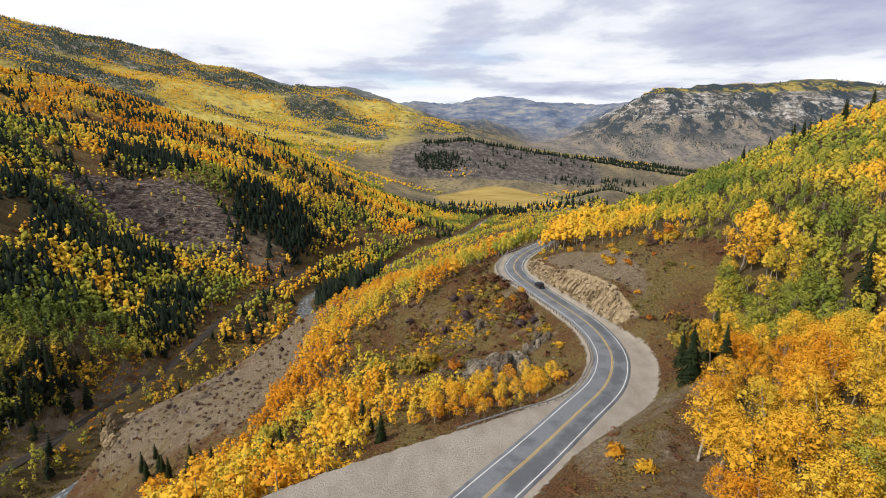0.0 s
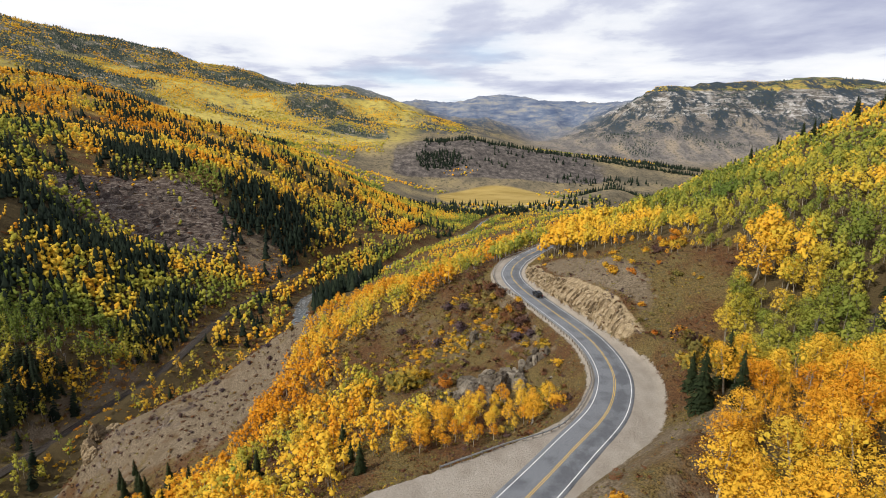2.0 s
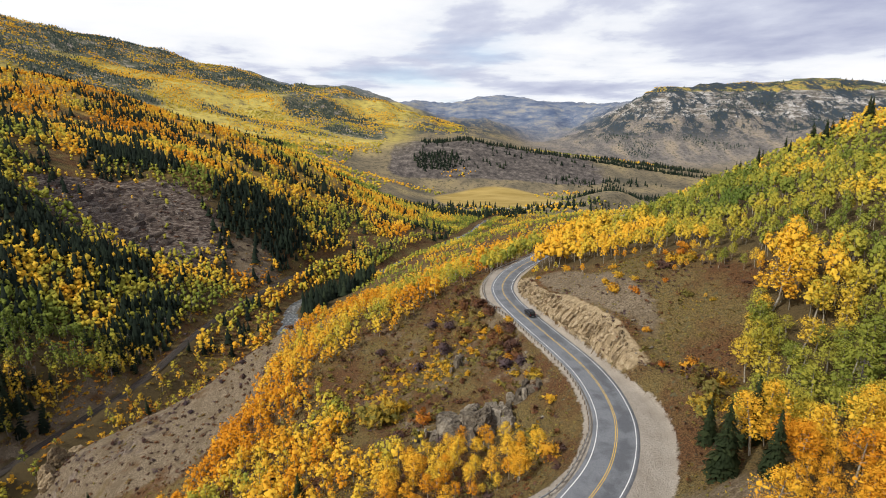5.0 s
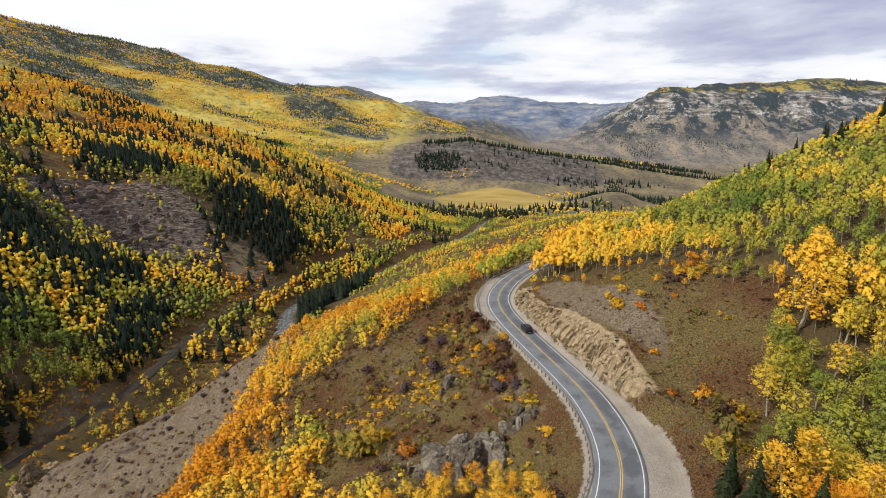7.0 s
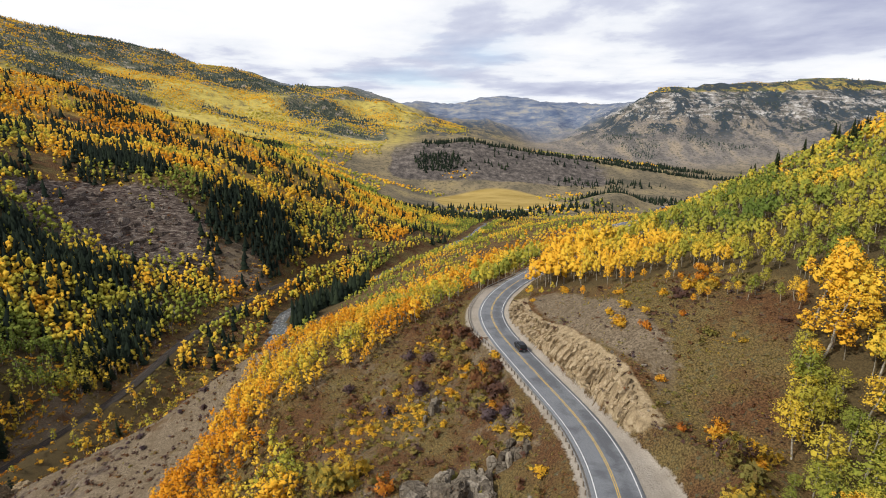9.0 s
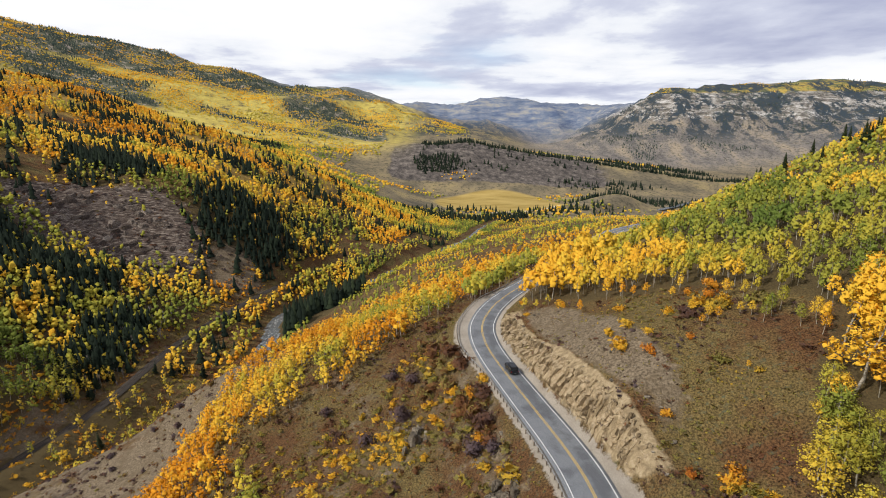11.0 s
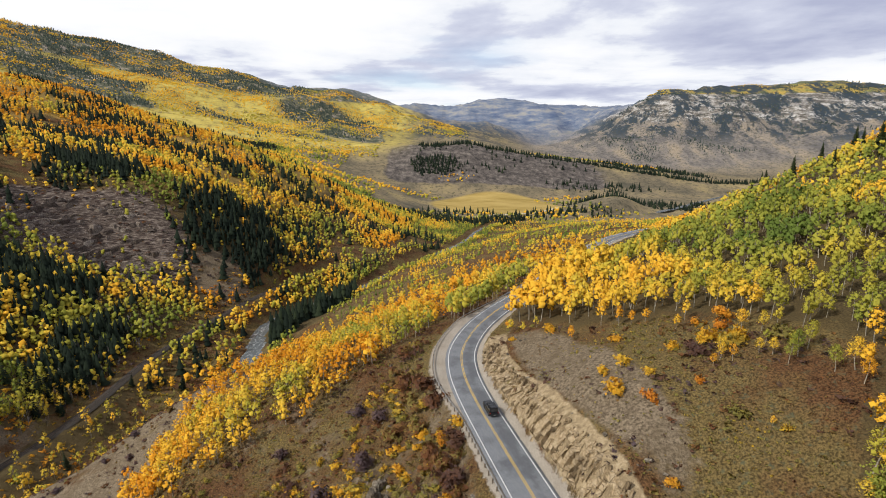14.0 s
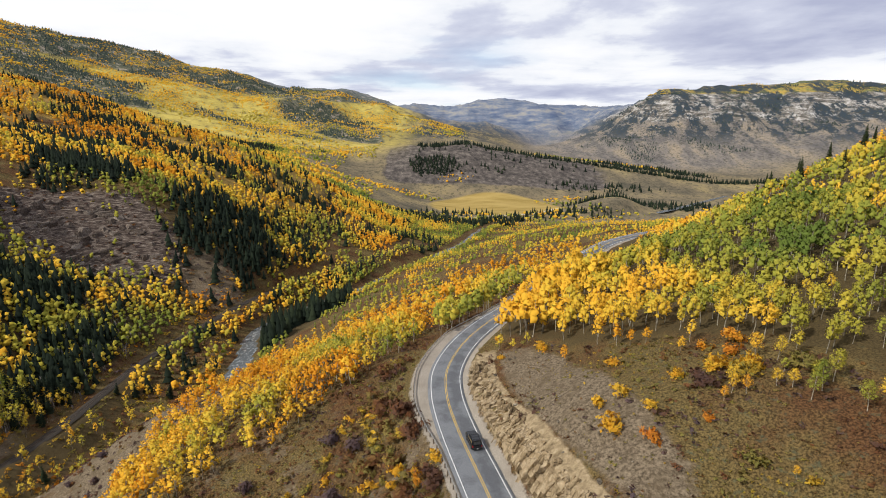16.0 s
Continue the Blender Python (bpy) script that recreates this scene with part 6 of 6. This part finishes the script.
boulder_meshes = [rock_mesh("boulder", 250 + k, GREY_ROCK, 2, 2.6, 0.3) for k in range(5)]
def outcrop(label, cx, cy, rx, ry, rise, count, seed):
    base = thing("rock_outcrop", label, "rock")
    r = np.random.default_rng(seed)
    for k in range(count):
        a, q = r.uniform(0, 6.28), math.sqrt(r.uniform(0, 1))
        px, py = cx + rx * q * math.cos(a), cy + ry * q * math.sin(a)
        lift = rise * (1 - q * q) * r.uniform(0.3, 1.0)
        s = r.uniform(0.3, 0.6) * min(rx, ry) * (1.15 - 0.4 * q)
        put_rock("rock_block", block_meshes[int(r.integers(0, 8))], base, px, py, float(height(px, py)) + lift * 0.6, (s * r.uniform(1.1, 1.9), s * r.uniform(0.9, 1.4), s * r.uniform(1.0, 1.6) + lift * 0.8), (r.uniform(-10, 10), r.uniform(-10, 10), r.uniform(0, 180)))


big = thing("rock_outcrop", "big weathered grey rock outcrop on the bank", "rock")
for mx, my, lift, size, turn, seed in [(15.5, 127.0, 0.6, (4.6, 4.0, 5.2), 20, 3), (10.0, 128.5, -0.6, (3.2, 3.0, 3.8), 70, 4), (19.5, 130.5, -0.2, (3.0, 2.8, 3.0), 140, 5), (14.0, 132.5, 0.4, (3.4, 2.6, 3.2), 200, 6)]:
    ob = part("rock_mass", massif_mesh("rock_mass", seed, GREY_ROCK, size), big)
    ob.matrix_basis = pose(mx, my, float(height(mx, my)) + lift, 0, 0, turn)
outcrop("grey rock rubble round the big outcrop", 14.5, 128.5, 9, 8, 0.8, 30, 31)
outcrop("broken grey rocks above the outcrop", 25, 135, 5, 4, 1.4, 16, 32)
outcrop("grey rock rib among dark shrubs", 12, 158, 2.6, 6.5, 2.4, 16, 33)
outcrop("dark broken rock below the aspens", 3, 128, 2.5, 3, 2.2, 8, 34)
crag = thing("rock_outcrop", "pale craggy rock at the spur's foot", "rock")
for mx, my, mz, size, turn, seed in [(-153, 217, 40, (6.0, 7.0, 10.0), 20, 8), (-149, 208, 39, (6.5, 5.5, 10.5), 110, 9), (-151, 226, 36, (6.0, 6.0, 9.0), 160, 10), (-143, 202, 40, (6.5, 5.0, 9.5), 60, 11)]:
    ob = part("rock_mass", massif_mesh("rock_mass", seed, TAN_ROCK, size), crag)
    ob.matrix_basis = pose(mx, my, mz, 0, 0, turn)

# loose boulders
for k in range(60):
    if k < 30:
        px, py = road_place(rr.uniform(125, 215), rr.uniform(9, 16))
    else:
        px, py = road_place(rr.uniform(118, 215), -rr.uniform(7, 20))
    s = rr.uniform(0.3, 0.95)
    ob = tagged(new("boulder", boulder_meshes[int(rr.integers(0, 5))]), "loose grey boulder on the dry slope", "rock", "loose boulders")
    ob.matrix_basis = pose(px, py, float(height(px, py)) + s * 0.12, rr.uniform(0, 40), rr.uniform(0, 40), rr.uniform(0, 180)) @ Matrix.Diagonal((s * 1.3, s, s * 0.8, 1))

# crags of the far valley wall
wall_blocks = [column_mesh("crag", 300 + k, CRAG_ROCK) for k in range(10)]
crags = tagged(new("valley_crags"), "banded grey-brown crags on the far valley side", "rock face", kind="structure")
for k in range(190):
    a, q = rr.uniform(0, 6.28), math.sqrt(rr.uniform(0, 1))
    u, v = 74 * q * math.cos(a), 36 * q * math.sin(a)
    px, py = -315 + u * 0.96 - v * 0.26, 562 + u * 0.26 + v * 0.96
    s = 1.6 + 5.5 * rr.uniform() ** 2.4
    gx, gy = float(height(px + 8, py) - height(px - 8, py)), float(height(px, py + 8) - height(px, py - 8))
    put_rock("crag", wall_blocks[int(rr.integers(0, 10))], crags, px, py, float(height(px, py)) - s * rr.uniform(0.0, 0.25), (s * rr.uniform(1.2, 4.2), s * rr.uniform(0.8, 1.3), s * rr.uniform(0.7, 1.6)), (rr.uniform(-8, 12), rr.uniform(-12, 12), math.degrees(math.atan2(gy, gx)) + 90 + rr.uniform(-16, 16)))


# ---- guard rail ----
WOOD_POST = plain("weathered_post", (0.20, 0.16, 0.12), 0.9, 0, 0.4, 4.0)
guard_line = [(2.5, 79.5), (12, 85.2), (24, 92.4)]
guard_line += [road_place(v, -(float(left_shoulder(v)) - 0.55)) for v in (104, 114, 124, 134, 144, 154, 164, 172, 180, 188, 196, 204, 212, 220, 228, 236, 246, 258, 275, 295, 315, 340)]
guard_line = spline(guard_line, 0.95)
guard_line = np.column_stack([guard_line, [float(height(px, py)) for px, py in guard_line]])
guard_line[:, 2] = np.convolve(np.pad(guard_line[:, 2], 3, "edge"), np.ones(7) / 7, "valid")
guard = thing("guardrail", "galvanised steel guardrail on wooden posts along the bend", "guardrail")
profile_out = [0.0, 0.05, 0.08, 0.05, 0.0, 0.05, 0.08, 0.05, 0.0, -0.02, -0.02]
profile_up = [0.44, 0.47, 0.52, 0.56, 0.595, 0.63, 0.67, 0.72, 0.75, 0.75, 0.44]
part("rail_beam", ribbon(guard_line, profile_out, profile_up, STEEL, "rail_beam"), guard, "galvanised corrugated steel beam")
bm = bmesh.new()
bmesh.ops.create_cube(bm, size=1.0)
bmesh.ops.scale(bm, vec=(0.15, 0.2, 1.3), verts=bm.verts)
bmesh.ops.bevel(bm, geom=bm.edges[:], offset=0.015, segments=1, affect="EDGES")
post_mesh = bpy.data.meshes.new("post")
bm.to_mesh(post_mesh)
bm.free()
post_mesh.materials.append(WOOD_POST)
for i in range(0, len(guard_line), 2):
    ob = part("post", post_mesh, guard)
    j = min(i + 1, len(guard_line) - 1)
    k = max(j - 2, 0)
    way = guard_line[j, :2] - guard_line[k, :2]
    ob.matrix_basis = pose(guard_line[i, 0] - 0.14 * way[1] / np.linalg.norm(way), guard_line[i, 1] + 0.14 * way[0] / np.linalg.norm(way), guard_line[i, 2] + 0.13, 0, 0, math.degrees(math.atan2(way[1], way[0])))

# ---- the car on the road ----
CAR_PAINT = plain("black_car_paint", (0.012, 0.013, 0.016), 0.25, 0.0, 0.2, 1.0, 0.6)
CAR_GLASS = plain("dark_window_glass", (0.02, 0.024, 0.03), 0.06, 0.0, 0.1, 1.0, 0.8)
RUBBER = plain("tyre_rubber", (0.02, 0.02, 0.02), 0.85, 0.0, 0.3, 5.0)
ALLOY = plain("alloy_rim", (0.35, 0.35, 0.36), 0.35, 0.9, 0.3, 3.0)
BLACK_TRIM = plain("black_plastic_trim", (0.025, 0.025, 0.026), 0.6, 0.0, 0.2, 4.0)
TAIL_LAMP = plain("red_lamp_lens", (0.35, 0.02, 0.02), 0.2, 0.0, 0.1, 1.0)
HEAD_LAMP = plain("clear_lamp_lens", (0.6, 0.6, 0.58), 0.15, 0.0, 0.1, 1.0)
PLATE = plain("pale_plate", (0.6, 0.6, 0.6), 0.5, 0.0, 0.1, 1.0)


def shaped_box(name, material, x0, x1, y0, y1, z0, z1, bevel=0.05, top=(1.0, 1.0), shift=0.0, segments=2):
    """A bevelled block whose top may be narrower than its foot."""
    bm = bmesh.new()
    bmesh.ops.create_cube(bm, size=1.0)
    for v in bm.verts:
        high = v.co.z > 0
        sx, sy = top if high else (1, 1)
        v.co = Vector(((x0 + x1) / 2 + v.co.x * (x1 - x0) * sx, (y0 + y1) / 2 + v.co.y * (y1 - y0) * sy + (shift if high else 0), z1 if high else z0))
    bmesh.ops.bevel(bm, geom=bm.edges[:], offset=bevel, segments=segments, affect="EDGES")
    me = bpy.data.meshes.new(name)
    bm.to_mesh(me)
    bm.free()
    me.materials.append(material)
    return me


def wheel_mesh(name, material, radius, wide, inner=0.0):
    bm = bmesh.new()
    bmesh.ops.create_cone(bm, cap_ends=True, segments=24, radius1=radius, radius2=radius, depth=wide, matrix=Matrix.Rotation(radians(90), 4, "Y"))
    bmesh.ops.bevel(bm, geom=[e for e in bm.edges if abs(e.verts[0].co.x - e.verts[1].co.x) < 1e-5], offset=0.03, segments=2, affect="EDGES")
    me = bpy.data.meshes.new(name)
    bm.to_mesh(me)
    bm.free()
    me.materials.append(material)
    return me


def make_car():
    car = thing("car", "black boxy off-road car driving along the road", "car")
    body = part("body", shaped_box("body", CAR_PAINT, -0.95, 0.95, -2.35, 2.35, 0.45, 1.12, 0.1, (0.97, 0.985)), car)
    part("bonnet", shaped_box("bonnet", CAR_PAINT, -0.8, 0.8, 0.95, 2.28, 1.08, 1.2, 0.05, (0.95, 0.95)), body)
    cabin = part("cabin", shaped_box("cabin", CAR_PAINT, -0.88, 0.88, -2.25, 0.95, 1.08, 1.86, 0.08, (0.86, 0.82), -0.1), car)
    part("windscreen", shaped_box("windscreen", CAR_GLASS, -0.72, 0.72, 0.62, 0.93, 1.18, 1.72, 0.02, (0.93, 0.25), -0.2), cabin)
    part("rear_window", shaped_box("rear_window", CAR_GLASS, -0.66, 0.66, -2.24, -2.08, 1.25, 1.7, 0.02, (0.92, 0.6), 0.1), cabin)
    for s in (-1, 1):
        for y0, y1 in ((-2.0, -1.25), (-1.18, -0.35), (-0.28, 0.5)):
            part("side_window", shaped_box("side_window", CAR_GLASS, s * 0.84 - 0.04, s * 0.84 + 0.04, y0, y1, 1.2, 1.7, 0.015, (1.0, 0.94), -0.04), cabin)
        part("roof_rail", shaped_box("roof_rail", BLACK_TRIM, s * 0.66 - 0.03, s * 0.66 + 0.03, -1.9, 0.3, 1.9, 1.96, 0.015), cabin)
        part("mirror", shaped_box("mirror", BLACK_TRIM, s * 1.02 - 0.09, s * 1.02 + 0.09, 0.5, 0.62, 1.2, 1.38, 0.03), car)
        part("tail_lamp", shaped_box("tail_lamp", TAIL_LAMP, s * 0.8 - 0.09, s * 0.8 + 0.09, -2.37, -2.3, 0.85, 1.08, 0.02), body, "red tail lamp")
        part("headlamp", shaped_box("headlamp", HEAD_LAMP, s * 0.66 - 0.15, s * 0.66 + 0.15, 2.29, 2.37, 0.85, 1.02, 0.02), body, "clear headlamp")
        part("side_step", shaped_box("side_step", BLACK_TRIM, s * 0.93 - 0.08, s * 0.93 + 0.08, -0.95, 1.0, 0.36, 0.46, 0.02), body)
        for wy in (-1.42, 1.45):
            part("wheel_arch", shaped_box("wheel_arch", BLACK_TRIM, s * 0.93 - 0.06, s * 0.93 + 0.06, wy - 0.5, wy + 0.5, 0.45, 0.93, 0.05, (1.0, 0.7)), body)
            tyre = part("wheel", wheel_mesh("wheel", RUBBER, 0.39, 0.25), car)
            tyre.location = (s * 0.85, wy, 0.39)
            part("rim", wheel_mesh("rim", ALLOY, 0.24, 0.27), tyre, "grey alloy rim")
    for y0, name in ((-2.46, "rear_bumper"), (2.3, "front_bumper")):
        part(name, shaped_box(name, BLACK_TRIM, -0.9, 0.9, y0, y0 + 0.16, 0.42, 0.7, 0.04), body)
    part("roof", shaped_box("roof", CAR_PAINT, -0.74, 0.74, -2.0, 0.42, 1.84, 1.9, 0.025), cabin)
    for bar in (-1.6, -0.8, 0.0):
        part("roof_bar", shaped_box("roof_bar", BLACK_TRIM, -0.68, 0.68, bar - 0.03, bar + 0.03, 1.95, 1.99, 0.01), cabin)
    part("number_plate", shaped_box("number_plate", PLATE, -0.16, 0.16, -2.475, -2.455, 0.5, 0.62, 0.004), body)
    return car


car = make_car()
car_i = int(np.argmin(np.hypot(ROAD[:, 0] - 33.0, ROAD[:, 1] - 172)))
car_way = ROAD[car_i + 2, :2] - ROAD[car_i - 2, :2]
car_way = car_way / np.linalg.norm(car_way)
car.matrix_basis = pose(ROAD[car_i, 0] + car_way[1] * 1.65, ROAD[car_i, 1] - car_way[0] * 1.65, ROAD[car_i, 2] + 0.03, 0, 0, math.degrees(math.atan2(car_way[1], car_way[0])) - 90)
